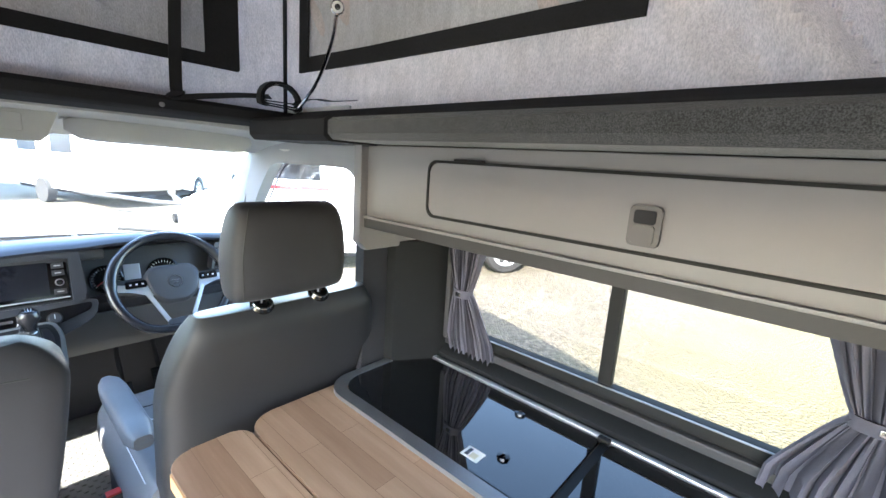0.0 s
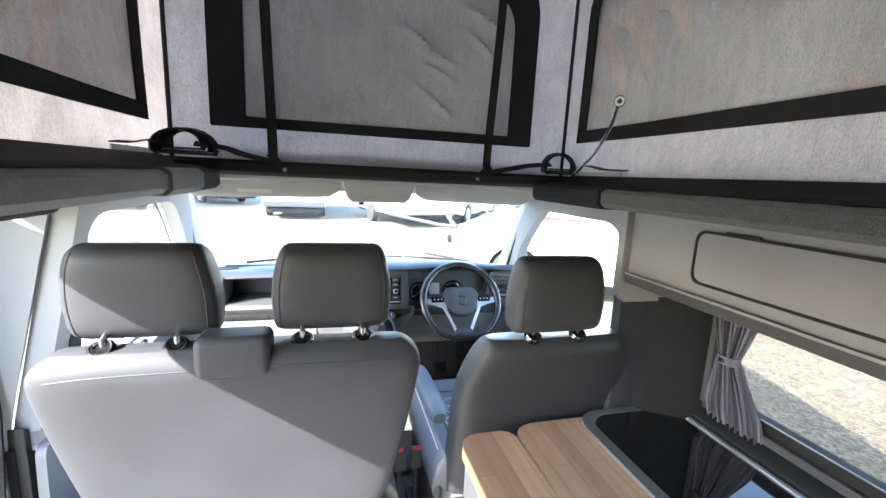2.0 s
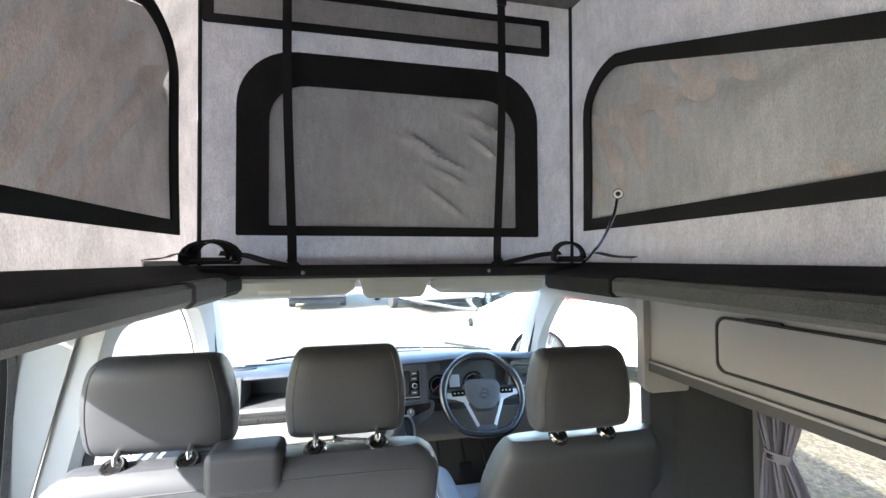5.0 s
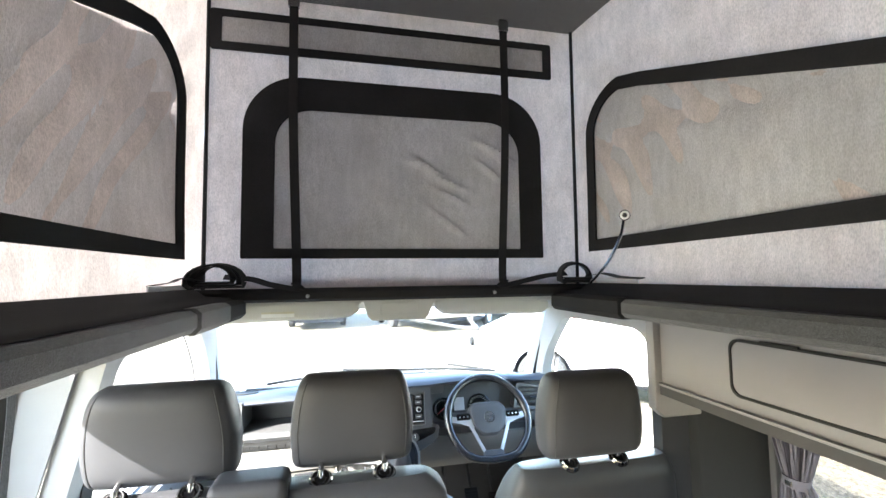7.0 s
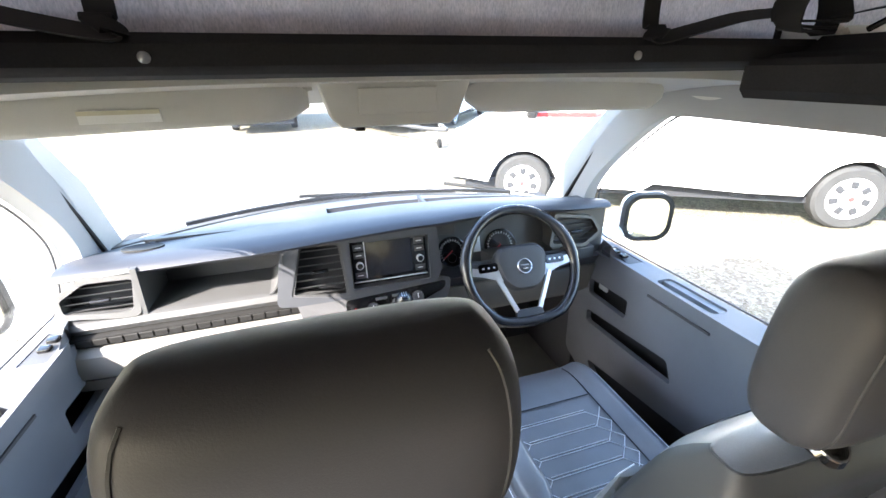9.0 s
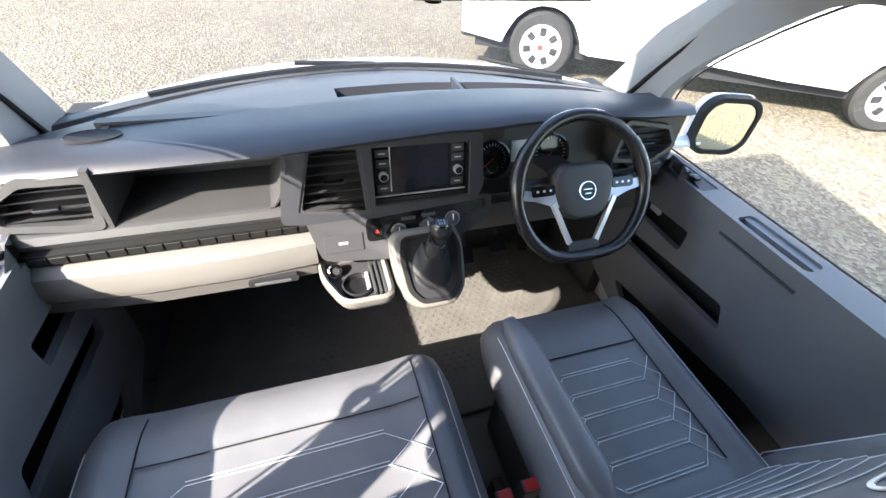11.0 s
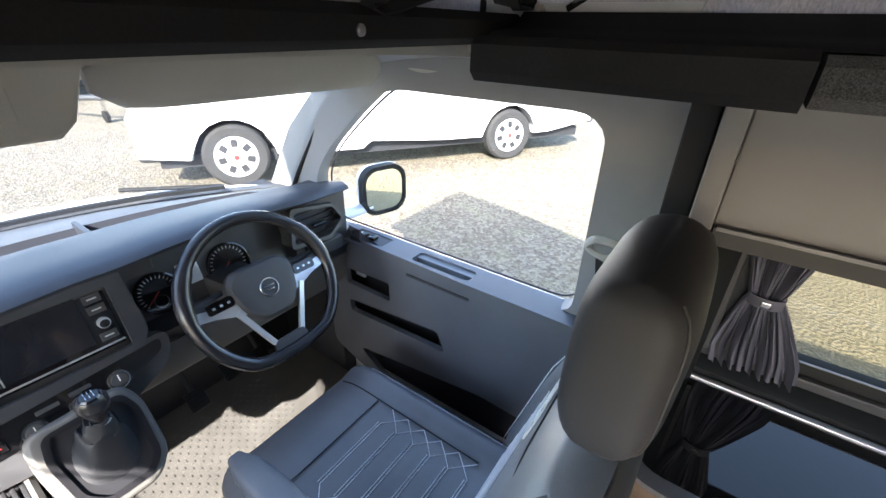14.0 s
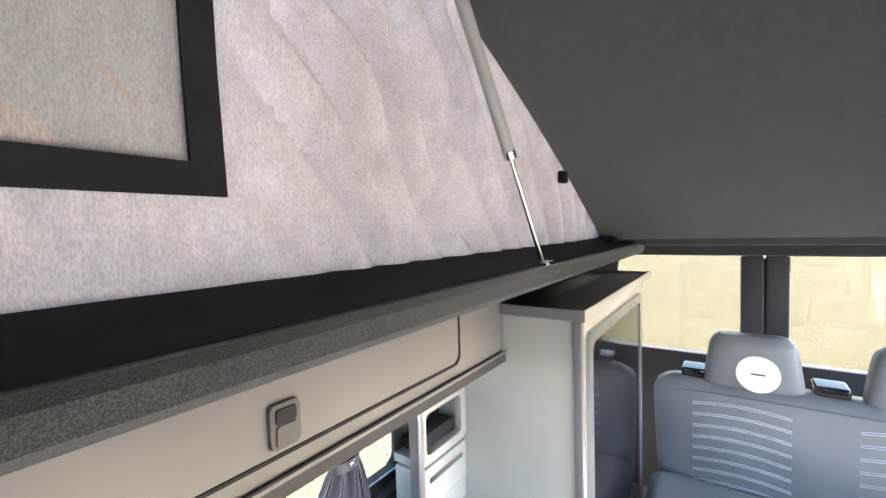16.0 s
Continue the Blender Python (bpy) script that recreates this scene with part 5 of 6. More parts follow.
for k in range(16):
    x = -0.77 + k * 0.0335
    part("slot_rib", box(x, x + 0.030, 2.0745, 2.0775, 1.143, 1.160, 0.001, 1), M_RUBBER, dash)
rows = []
for x in (-0.80, -0.78, -0.60, -0.40, -0.26, -0.238):
    bow = 0.02 * (abs(x + 0.5) / 0.3) ** 2
    rows.append([Vector((x, y + bow, z)) for y, z in ((2.10, 1.137), (2.062, 1.135), (2.040, 1.122), (2.030, 1.090), (2.034, 1.064), (2.10, 1.060))])
part("pale_panel", skin(rows), M_BEIGE, dash, "pale grey lower panel")
rows = []
for x in (-0.80, -0.78, -0.60, -0.40, -0.26, -0.245):
    bow = 0.02 * (abs(x + 0.5) / 0.3) ** 2
    rows.append([Vector((x, y + bow, z)) for y, z in ((2.12, 1.056), (2.040, 1.055), (2.048, 1.020), (2.10, 0.985), (2.35, 0.955), (2.35, 1.05))])
glove = part("glove_drawer", skin(rows), M_BEIGE, dash, "pale glove drawer")
# No hollow here: a raised black plate paints the shade behind the pull.
part("handle_recess", prism(rounded(-0.398, -0.288, 1.030, 1.050, 0.006), 2.0375, 2.050, "y", r=0.001), M_BLACK_AND_SHADE, glove, "black plate standing for the shaded finger recess")
part("glove_handle", prism(rounded(-0.385, -0.305, 1.034, 1.041, 0.003), 2.035, 2.044, "y", r=0.001), M_LID_FRAME, glove, "silver pull")

# vents: an outline, a raised frame and louvres


def vent(outline, y0, lean, slats, frame_w=0.012, mat=M_DASH_FACE, rim=None):
    def at(p, dy=0.0):
        return Vector((p[0], y0 + dy + lean * (p[1] - 1.25), p[1]))
    pts = rounded_poly(outline, 0.012)
    inn = inset(pts, frame_w)
    bm = bmesh.new()
    ro = [[bm.verts.new(at(p, d)) for p in loop] for loop, d in ((pts, 0.05), (pts, 0.0), (inn, 0.0), (inn, 0.05))]
    n = len(pts)
    for a, b in zip(ro, ro[1:]):
        for i in range(n):
            bm.faces.new((a[i], a[(i + 1) % n], b[(i + 1) % n], b[i]))
    f = part("vent_frame", bm, rim or mat, dash)
    bm = bmesh.new()
    bm.faces.new([bm.verts.new(at(p, 0.048)) for p in inn])
    part("vent_back", bm, M_BLACK_AND_SHADE, dash, "", False)
    zlo, zhi = min(p[1] for p in inn), max(p[1] for p in inn)
    for k in range(slats):
        z = zlo + (zhi - zlo) * (k + 0.7) / (slats + 0.4)
        xs = []
        for i in range(n):
            a, b = inn[i], inn[(i + 1) % n]
            if (a[1] - z) * (b[1] - z) < 0:
                xs.append(a[0] + (b[0] - a[0]) * (z - a[1]) / (b[1] - a[1]))
        if len(xs) < 2:
            continue
        p0, p1 = at((min(xs) + 0.001, z)), at((max(xs) - 0.001, z))
        bm = bmesh.new()
        ring = lambda p: [p + Vector((0, 0.006, 0.0015)), p + Vector((0, 0.008, -0.0015)), p + Vector((0, 0.030, -0.010)), p + Vector((0, 0.030, -0.007))]
        skin([ring(p0), ring(p1)], bm)
        part("slat", bm, M_PLASTIC, f)
    mid = sum((Vector(p) for p in inn), Vector((0, 0))) / n
    part("thumb_tab", box(mid.x - 0.022, mid.x + 0.022, y0 - 0.002 + lean * (mid.y - 1.25), y0 + 0.012 + lean * (mid.y - 1.25), mid.y - 0.006, mid.y + 0.001, 0.002, 1), M_GLOSS, f)


vent([(-0.268, 1.185), (-0.100, 1.158), (-0.112, 1.328), (-0.226, 1.332)], 2.098, 0.25, 7)
vent([(-0.800, 1.215), (-0.660, 1.198), (-0.625, 1.200), (-0.612, 1.310), (-0.735, 1.312), (-0.805, 1.262)], 2.105, 0.2, 4, 0.016)
vent([(0.560, 1.215), (0.700, 1.200), (0.765, 1.245), (0.735, 1.300), (0.585, 1.325)], 2.115, 0.2, 5, 0.012)

bezel = rounded_poly([(-0.304, 1.165), (-0.275, 1.326), (-0.10, 1.340), (0.168, 1.344), (0.176, 1.200), (0.140, 1.152), (-0.095, 1.140)], 0.018)
opening = shrunk(rounded_poly([(-0.268, 1.185), (-0.100, 1.158), (-0.112, 1.328), (-0.226, 1.332)], 0.012), 0.004)
part("centre_bezel", holed(bezel, [opening, rounded(-0.092, 0.140, 1.182, 1.316, 0.006)], 0.012, lambda a, b: Vector((a, 2.1065 + 0.23 * (b - 1.25), b))), M_DASH_BEZEL, dash, "slate grey surround of vent and radio")

# centre stack
STM = Matrix.Translation((0.025, 2.125, 1.248)) @ pose(0, 0, 0, 78, 0, 0)


def on_stack(x0, x1, z0, z1, lo, hi, r=0.003):
    """A plate on the sloping centre stack, in its own plane."""
    return box(x0, x1, z0, z1, lo, hi, r, 2, m=STM)


part("centre_panel", on_stack(-0.128, 0.150, -0.10, 0.070, -0.10, -0.004), M_DASH_FACE, dash)
rad = part("radio", on_stack(-0.112, 0.112, -0.066, 0.066, -0.004, 0.006), M_GLOSS, dash, "gloss black radio with touch screen")
part("screen", on_stack(-0.070, 0.066, -0.046, 0.058, 0.0062, 0.0085, 0.001), M_SCREEN, rad, "dark switched-off screen")
part("silver_line", on_stack(-0.112, 0.112, -0.060, -0.056, 0.0062, 0.0085, 0.001), M_SILVER, rad, "thin silver line")
part("silver_line", on_stack(-0.112, 0.112, 0.0625, 0.0645, 0.0062, 0.0080, 0.0005), M_SILVER, rad)
part("silver_line", on_stack(-0.0745, -0.0715, -0.048, 0.060, 0.0062, 0.0080, 0.0005), M_SILVER, rad)
for x in (-0.091, 0.090):
    for z in (0.045, 0.022, -0.038):
        b = part("button", on_stack(x - 0.015, x + 0.015, z - 0.009, z + 0.009, 0.0062, 0.0085, 0.001), M_PLASTIC, rad)
        part("legend", on_stack(x - 0.008, x + 0.008, z - 0.0015, z + 0.0015, 0.0086, 0.0090, 0.0), M_SILVER, b)
    k = part("dial", turned([(0.0105, 0), (0.0105, 0.012), (0.009, 0.014), (0.001, 0.0145)], STM @ Matrix.Translation((x, -0.008, 0.006)), 18), M_GLOSS, rad)
    part("dial_ring", turned([(0.0108, 0), (0.0112, 0.010), (0.0095, 0.0142), (0.0085, 0.0146)], STM @ Matrix.Translation((x, -0.008, 0.0065)), 18, ring=True), M_SILVER, k, "silver ring")

CLM = Matrix.Translation((-0.015, 2.062, 1.135)) @ pose(0, 0, 0, 66, 0, 0)
pts = rounded_poly([(-0.212, -0.064), (-0.045, -0.082), (0.11, -0.055), (0.205, -0.010), (0.220, 0.052), (-0.240, 0.046)], 0.02)
part("climate_panel", prism(pts, -0.06, 0.0, "z", r=0.003), M_PLASTIC, dash).data.transform(CLM)
pts = rounded_poly([(-0.105, -0.030), (0.095, -0.020), (0.195, 0.018), (0.200, 0.042), (-0.105, 0.024)], 0.012)
cp = part("climate_fascia", prism(pts, 0.0, 0.003, "z", r=0.001), M_GLOSS, dash, "gloss black heater panel")
cp.data.transform(CLM)
for x, z in ((-0.030, -0.010), (0.040, -0.004), (0.104, 0.004)):
    k = part("heater_knob", turned([(0.019, 0), (0.019, 0.010), (0.014, 0.012), (0.013, 0.020), (0.001, 0.021)], CLM @ Matrix.Translation((x, z, 0.003)), 22), M_PLASTIC, dash)
    part("chrome_ring", turned([(0.0195, 0), (0.0205, 0.008), (0.0195, 0.0125), (0.0165, 0.0125)], CLM @ Matrix.Translation((x, z, 0.003)), 22, ring=True), M_STEEL, k, "chrome ring")
    part("pointer", box(x - 0.001, x + 0.001, z - 0.002, z + 0.012, 0.0225, 0.0245, m=CLM), M_PAPER, k)
hz = part("hazard_button", box(-0.092, -0.068, -0.018, 0.006, 0.003, 0.006, 0.002, m=CLM), M_GLOSS, dash)
tri = bmesh.new()
skin([[CLM @ Vector((-0.080 + r * math.sin(a), -0.007 + r * math.cos(a), z)) for a in (0, 2.094, 4.189)] for r, z in ((0.006, 0.0062), (0.006, 0.0068))], tri)
part("hazard_triangle", tri, M_RED, hz, "red warning triangle")
part("flap_lid", box(-0.205, -0.115, -0.046, -0.004, 0.0, 0.003, 0.002, m=CLM), M_PLASTIC, dash)
part("flap_mark", box(-0.172, -0.150, -0.028, -0.021, 0.003, 0.0036, 0.0, m=CLM), M_SILVER, dash, "small silver pictogram")
for k in range(2):
    part("climate_key", box(-0.02 + k * 0.05, 0.015 + k * 0.05, 0.012 + k * 0.003, 0.020 + k * 0.003, 0.003, 0.005, 0.001, m=CLM), M_PLASTIC, dash)

# gear console and cup holder
con = thing("gear_console", "pale gear lever console with black leather gaiter", "console", (0.0, 2.05, FLOOR))
GM = Matrix.Translation((0.016, 1.972, 1.082)) @ pose(0, 0, 0, 52, 0, 0)
case = rounded_poly([(-0.088, 0.085), (0.070, 0.090), (0.088, 0.045), (0.084, -0.070), (0.050, -0.112), (-0.045, -0.112), (-0.082, -0.065), (-0.092, 0.020)], 0.03)


def on_gear(points, z):
    return [GM @ Vector((x, y, z)) for x, y in points]


part("body", skin([on_gear(shrunk(case, d), z) for d, z in ((0.030, -0.150), (0.012, -0.110), (0.002, -0.050), (0.0, -0.018), (0.004, -0.004), (0.012, 0.002))]), M_BEIGE, con)
well = rounded_poly([(-0.064, 0.070), (0.060, 0.074), (0.075, 0.034), (0.068, -0.066), (0.042, -0.094), (-0.034, -0.094), (-0.063, -0.062), (-0.074, 0.022)], 0.016)
part("gaiter_frame", band(well, shrunk(well, 0.011), -0.004, 0.010, "z"), M_GRIP, con, "black gaiter frame").data.transform(GM)
part("gaiter_well", skin([on_gear(shrunk(well, 0.007), 0.0024), on_gear(shrunk(well, 0.010), 0.0036)]), M_BLACK_AND_SHADE, con)
rows = []
for k in range(15):
    v = k / 14
    low = [GM @ Vector((x, y, 0.004)) for x, y in ellipse(0.0, -0.010, 0.046, 0.058, 2.6, 24)]
    up = [Vector((x, y, 1.150)) for x, y in ellipse(0.030, 1.972, 0.0135, 0.0135, 2.0, 24)]
    sag = v ** 0.62
    rows.append([a.lerp(b, sag) + Vector((0, 0, 0.010 * math.sin(math.pi * v) * (1 + 0.5 * math.sin(5 * i + 9 * v)) - 0.006 * math.sin(v * 15 + 1.3 * math.sin(2 * math.pi * i / 24)))) for i, (a, b) in enumerate(zip(low, up))])
part("gaiter", skin(rows), M_VINYL_AND_SHADE, con, "soft black leather gaiter")
kn = Matrix.Translation((0.030, 1.970, 1.140)) @ pose(0, 0, 0, 8, 0, 0)
part("gear_knob", turned([(0.013, -0.01), (0.0155, 0.002), (0.0150, 0.006), (0.0125, 0.010), (0.017, 0.026), (0.0245, 0.044), (0.0245, 0.057), (0.018, 0.068), (0.002, 0.0715)], kn, 24), M_GRIP, con, "black gear knob")
part("knob_ring", turned([(0.0158, 0.001), (0.0165, 0.004), (0.0150, 0.007), (0.0140, 0.004)], kn, 22, ring=True), M_SILVER, con)
part("knob_cap", turned([(0.0165, 0.0690), (0.014, 0.0725), (0.002, 0.0740)], kn, 20), M_GLOSS, con)
for x, y in ((-0.006, 0.005), (0.0, 0.005), (0.006, 0.005), (-0.006, -0.005), (0.0, -0.005), (0.006, -0.005)):
    part("gear_mark", box(x - 0.0005, x + 0.0005, y - 0.003, y + 0.003, 0.0734, 0.0742, m=kn), M_SILVER, con)
cup = thing("cup_holder", "pale cup holder tray with dark insert below the dash", "cup holder", (-0.17, 2.0, 1.02))
o = rounded_poly([(-0.242, 2.090), (-0.242, 2.015), (-0.198, 1.918), (-0.078, 1.918), (-0.078, 2.090)], 0.032)
mid = shrunk(o, 0.007)
inn = shrunk(o, 0.014)
part("rim", skin([[Vector((x, y, z)) for x, y in loop] for loop, z in ((inn, 1.022), (inn, 1.048), (mid, 1.055), (o, 1.049), (o, 1.034), (shrunk(o, 0.008), 1.018), (shrunk(o, 0.040), 1.000))]), M_BEIGE, cup)
part("tray", prism(shrunk(o, 0.0145), 1.012, 1.026, "z"), M_PLASTIC, cup, "dark plastic insert")
part("cup_ring", turned([(0.037, 0), (0.037, 0.012), (0.033, 0.014), (0.032, 0.002)], Matrix.Translation((-0.158, 1.985, 1.0265)), 26, ring=True), M_GRIP, cup)
part("cup_pad", turned([(0.031, 0), (0.031, 0.002), (0.002, 0.003)], Matrix.Translation((-0.158, 1.985, 1.0265)), 24), M_SEATBASE, cup)
sock = Matrix.Translation((-0.205, 2.045, 1.030)) @ pose(0, 0, 0, 40)
part("socket", turned([(0.017, 0), (0.018, 0.016), (0.013, 0.018), (0.011, 0.006)], sock, 18), M_STEEL, cup, "chrome-rimmed power socket")
part("socket_cap", turned([(0.011, 0.006), (0.010, 0.010), (0.001, 0.011)], sock, 14), M_BLACK_AND_SHADE, cup)
for k in range(3):
    part("card_slot", box(-0.124 + k * 0.012, -0.117 + k * 0.012, 1.945, 2.050, 1.0265, 1.047 - 0.003 * k, 0.002), M_PLASTIC, cup)
part("silver_tab", box(-0.138, -0.128, 1.965, 2.020, 1.0265, 1.042, 0.003), M_SILVER, cup)

# instrument cluster
clu = thing("instrument_cluster", "instrument binnacle with two round dials and a small display", "instruments", (0.38, 2.2, 1.2))
IM = Matrix.Translation((0.358, 2.195, 1.210)) @ pose(0, 0, 0, 72, 0, 0)
part("hood_back", box(-0.190, 0.235, -0.085, 0.110, -0.03, 0.0, 0.01, m=IM), M_DASH_FACE, clu)
for cx, r in ((-0.115, 0.050), (0.060, 0.056)):
    c = IM @ Matrix.Translation((cx, 0.0, 0.0))
    d = part("dial", turned([(r, 0), (r, 0.010), (r - 0.004, 0.011), (r - 0.008, 0.002), (0.001, 0.002)], c, 32), M_GLOSS, clu, "black dial with white marks")
    for k in range(21):
        a = radians(-130 + 13 * k)
        part("mark", box(-0.0006, 0.0006, r - 0.016, r - 0.009, 0.0022, 0.0030, m=c @ Matrix.Rotation(-a, 4, "Z")), M_PAPER, d)
    part("needle", box(-0.001, 0.001, -0.004, r - 0.014, 0.004, 0.0052, m=c @ Matrix.Rotation(radians(128), 4, "Z")), M_RED, d, "red needle")
    part("inner_ring", turned([(0.016, 0.0022), (0.016, 0.0042), (0.014, 0.0042), (0.014, 0.0022)], c @ Matrix.Translation((0, -0.022, 0)), 22, ring=True), M_STEEL, d)
part("display", box(-0.062, -0.012, -0.012, 0.045, 0.001, 0.006, 0.002, m=IM), M_SILVER, clu, "pale blank display")
part("lower_brow", prism([(2.12, 1.150), (2.19, 1.160), (2.22, 1.130), (2.15, 1.095)], 0.19, 0.80, "x", r=0.004), M_DASH_FACE, dash)
part("right_face", box(0.595, 0.80, 2.145, 2.30, 1.13, 1.325, 0.01), M_DASH_FACE, dash)
part("knee_panel", prism([(2.13, 1.11), (2.16, 1.00), (2.24, 0.93), (2.34, 0.93), (2.34, 1.12)], 0.11, 0.80, "x", r=0.006), M_BEIGE, dash, "pale knee panel")
part("column_shroud", prism([(2.02, 1.235), (2.02, 1.165), (2.20, 1.10), (2.22, 1.20)], 0.345, 0.455, "x", r=0.015), M_PLASTIC, dash)
part("light_switch_plate", box(0.625, 0.745, 2.110, 2.16, 1.150, 1.195, 0.006), M_DASH_FACE, dash)
part("ignition", turned([(0.020, 0), (0.020, 0.012), (0.012, 0.014), (0.010, 0.006)], Matrix.Translation((0.505, 2.13, 1.165)) @ pose(0, 0, 0, 90), 18), M_PLASTIC, dash, "ignition lock")
for s in (-1, 1):
    part("stalk", tube([(0.40 + s * 0.05, 2.055, 1.225), (0.40 + s * 0.12, 2.035, 1.232), (0.40 + s * 0.165, 2.03, 1.236)], lambda v: 0.007 + 0.004 * v, 10, flat=0.7), M_PLASTIC, dash, "black control stalk")
# Black block standing for the darkness behind and under the dash.
part("underdash", box(-0.80, 0.80, 2.36, 2.60, 0.90, 1.26, 0.01), M_BLACK_AND_SHADE, dash)

# ---- steering wheel ----
wheel = thing("steering_wheel", "black leather steering wheel with silver spoke trim", "steering wheel", (0.4, 2.0, 1.03))
WM = Matrix.Translation((0.40, 1.995, 1.221)) @ pose(0, 0, 0, 90 - 32, 0, 0)
bm = bmesh.new()
n, k = 72, 14
rim = []
for a in range(n):
    row = []
    for b in range(k):
        th, ph = 2 * math.pi * a / n, 2 * math.pi * b / k
        low = -math.cos(th)
        R = 0.177 * (1 - 0.085 * max(0.0, (low - 0.82) / 0.18) ** 1.2 if low > 0.82 else 1.0)
        t = 0.0155 * (1.18 if 0.05 < math.cos(th) < 0.6 else 1.0)
        row.append(bm.verts.new(WM @ Vector(((R + t * math.cos(ph)) * math.sin(th), (R + t * math.cos(ph)) * math.cos(th), t * 1.1 * math.sin(ph)))))
    rim.append(row)
for a in range(n):
    for b in range(k):
        bm.faces.new((rim[a][b], rim[(a + 1) % n][b], rim[(a + 1) % n][(b + 1) % k], rim[a][(b + 1) % k]))
part("rim", bm, M_GRIP, wheel)
hub = rounded_poly([(1.22 * a, 1.2 * b) for a, b in ((-0.072, 0.030), (-0.050, 0.056), (0.050, 0.056), (0.072, 0.030), (0.058, -0.030), (0.030, -0.058), (-0.030, -0.058), (-0.058, -0.030))], 0.02)
part("hub", skin([[WM @ Vector((x, y, z)) for x, y in inset(hub, d)] for d, z in ((0.006, -0.045), (0.0, -0.02), (0.0, 0.0), (0.008, 0.012), (0.03, 0.017))]), M_PLASTIC, wheel, "charcoal airbag pad")
for s in (-1, 1):
    arm = [(s * x, y) for x, y in [(0.060, 0.028), (0.110, 0.020), (0.166, 0.030), (0.166, -0.010), (0.110, -0.020), (0.062, -0.024)]]
    part("spoke", prism(rounded_poly(arm, 0.006), -0.020, -0.002, "z", r=0.002), M_PLASTIC, wheel).data.transform(WM)
    trim = [(s * x, y) for x, y in [(0.062, 0.000), (0.112, 0.006), (0.168, 0.018), (0.168, -0.006), (0.128, -0.014), (0.085, -0.030), (0.064, -0.036)]]
    part("spoke_trim", prism(rounded_poly(trim, 0.006), -0.004, 0.002, "z", r=0.001), M_SILVER, wheel, "silver spoke trim").data.transform(WM)
    pad = rounded(min(s * 0.080, s * 0.140), max(s * 0.080, s * 0.140), -0.003, 0.022, 0.006)
    bp = part("button_pad", prism(pad, 0.000, 0.006, "z", r=0.0015), M_GLOSS, wheel, "gloss black button pad")
    bp.data.transform(WM)
    for q in range(3):
        part("button_mark", box(s * (0.092 + q * 0.017) - 0.003, s * (0.092 + q * 0.017) + 0.003, 0.007, 0.012, 0.006, 0.0068, m=WM), M_SILVER, bp)
    leg = bend([(s * 0.086, -0.022, 0.001), (s * 0.070, -0.056, -0.002), (s * 0.048, -0.104, -0.008), (s * 0.032, -0.132, -0.010), (0, -0.138, -0.010)])
    part("lower_trim", ribbon([WM @ Vector(p) for p in leg], 0.012, 0.010, WM.to_3x3() @ Vector((1, 0.3, 0))), M_SILVER, wheel, "silver lower spoke trim")
part("lower_spoke", prism(rounded_poly([(-0.040, -0.125), (0.040, -0.125), (0.050, -0.168), (-0.050, -0.168)], 0.008), -0.018, -0.004, "z", r=0.002), M_PLASTIC, wheel).data.transform(WM)
badge = part("badge_ring", turned([(0.0225, 0.016), (0.0235, 0.0185), (0.0225, 0.0200), (0.0200, 0.0200), (0.0195, 0.017)], WM, 28, ring=True), M_STEEL, wheel, "round chrome emblem")
part("badge_bars", box(-0.013, 0.013, 0.001, 0.005, 0.017, 0.0196, 0.001, m=WM), M_STEEL, wheel)
part("badge_bars", box(-0.009, 0.009, -0.009, -0.005, 0.017, 0.0196, 0.001, m=WM), M_STEEL, wheel)

# ---- cab floor, mats, pedals ----
mat = thing("floor_mat", "worn grey rubber cab mat with small raised studs", "mat", (0, 2.2, FLOOR), kind="structure")
part("sheet", box(-0.80, 0.80, 1.86, 2.60, FLOOR + 0.002, FLOOR + 0.028, 0.004), M_MAT, mat)
bm = bmesh.new()
for i in range(30):
    for j in range(22):
        x, y = -0.40 + i * 0.032 + (0.016 if j % 2 else 0), 2.02 + j * 0.022
        box(x - 0.006, x + 0.006, y - 0.0045, y + 0.0045, FLOOR + 0.027, FLOOR + 0.031, 0, bm=bm)
tagged(part("studs", bm, M_MAT, mat, "", False), kind="stuff")
for x, y, z, w in ((0.30, 2.40, 0.66, 0.06), (0.435, 2.41, 0.69, 0.07), (0.565, 2.44, 0.64, 0.05)):
    p = thing("pedal", "black rubber foot pedal", "pedal", (x, y + 0.1, FLOOR), "foot pedals")
    pm = Matrix.Translation((x, y, z)) @ pose(0, 0, 0, 52)
    part("pad", box(-w / 2, w / 2, -0.035, 0.035, -0.006, 0.006, 0.006, m=pm), M_RUBBER, p)
    for q in range(4):
        part("rib", box(-w / 2 + 0.006, w / 2 - 0.006, -0.026 + q * 0.015, -0.020 + q * 0.015, 0.006, 0.009, 0.0, m=pm), M_RUBBER, p)
    part("arm", tube([(x, y + 0.01, z), (x, y + 0.10, z + 0.12), (x, y + 0.12, z + 0.26)], 0.009, 8), M_PLASTIC, p)


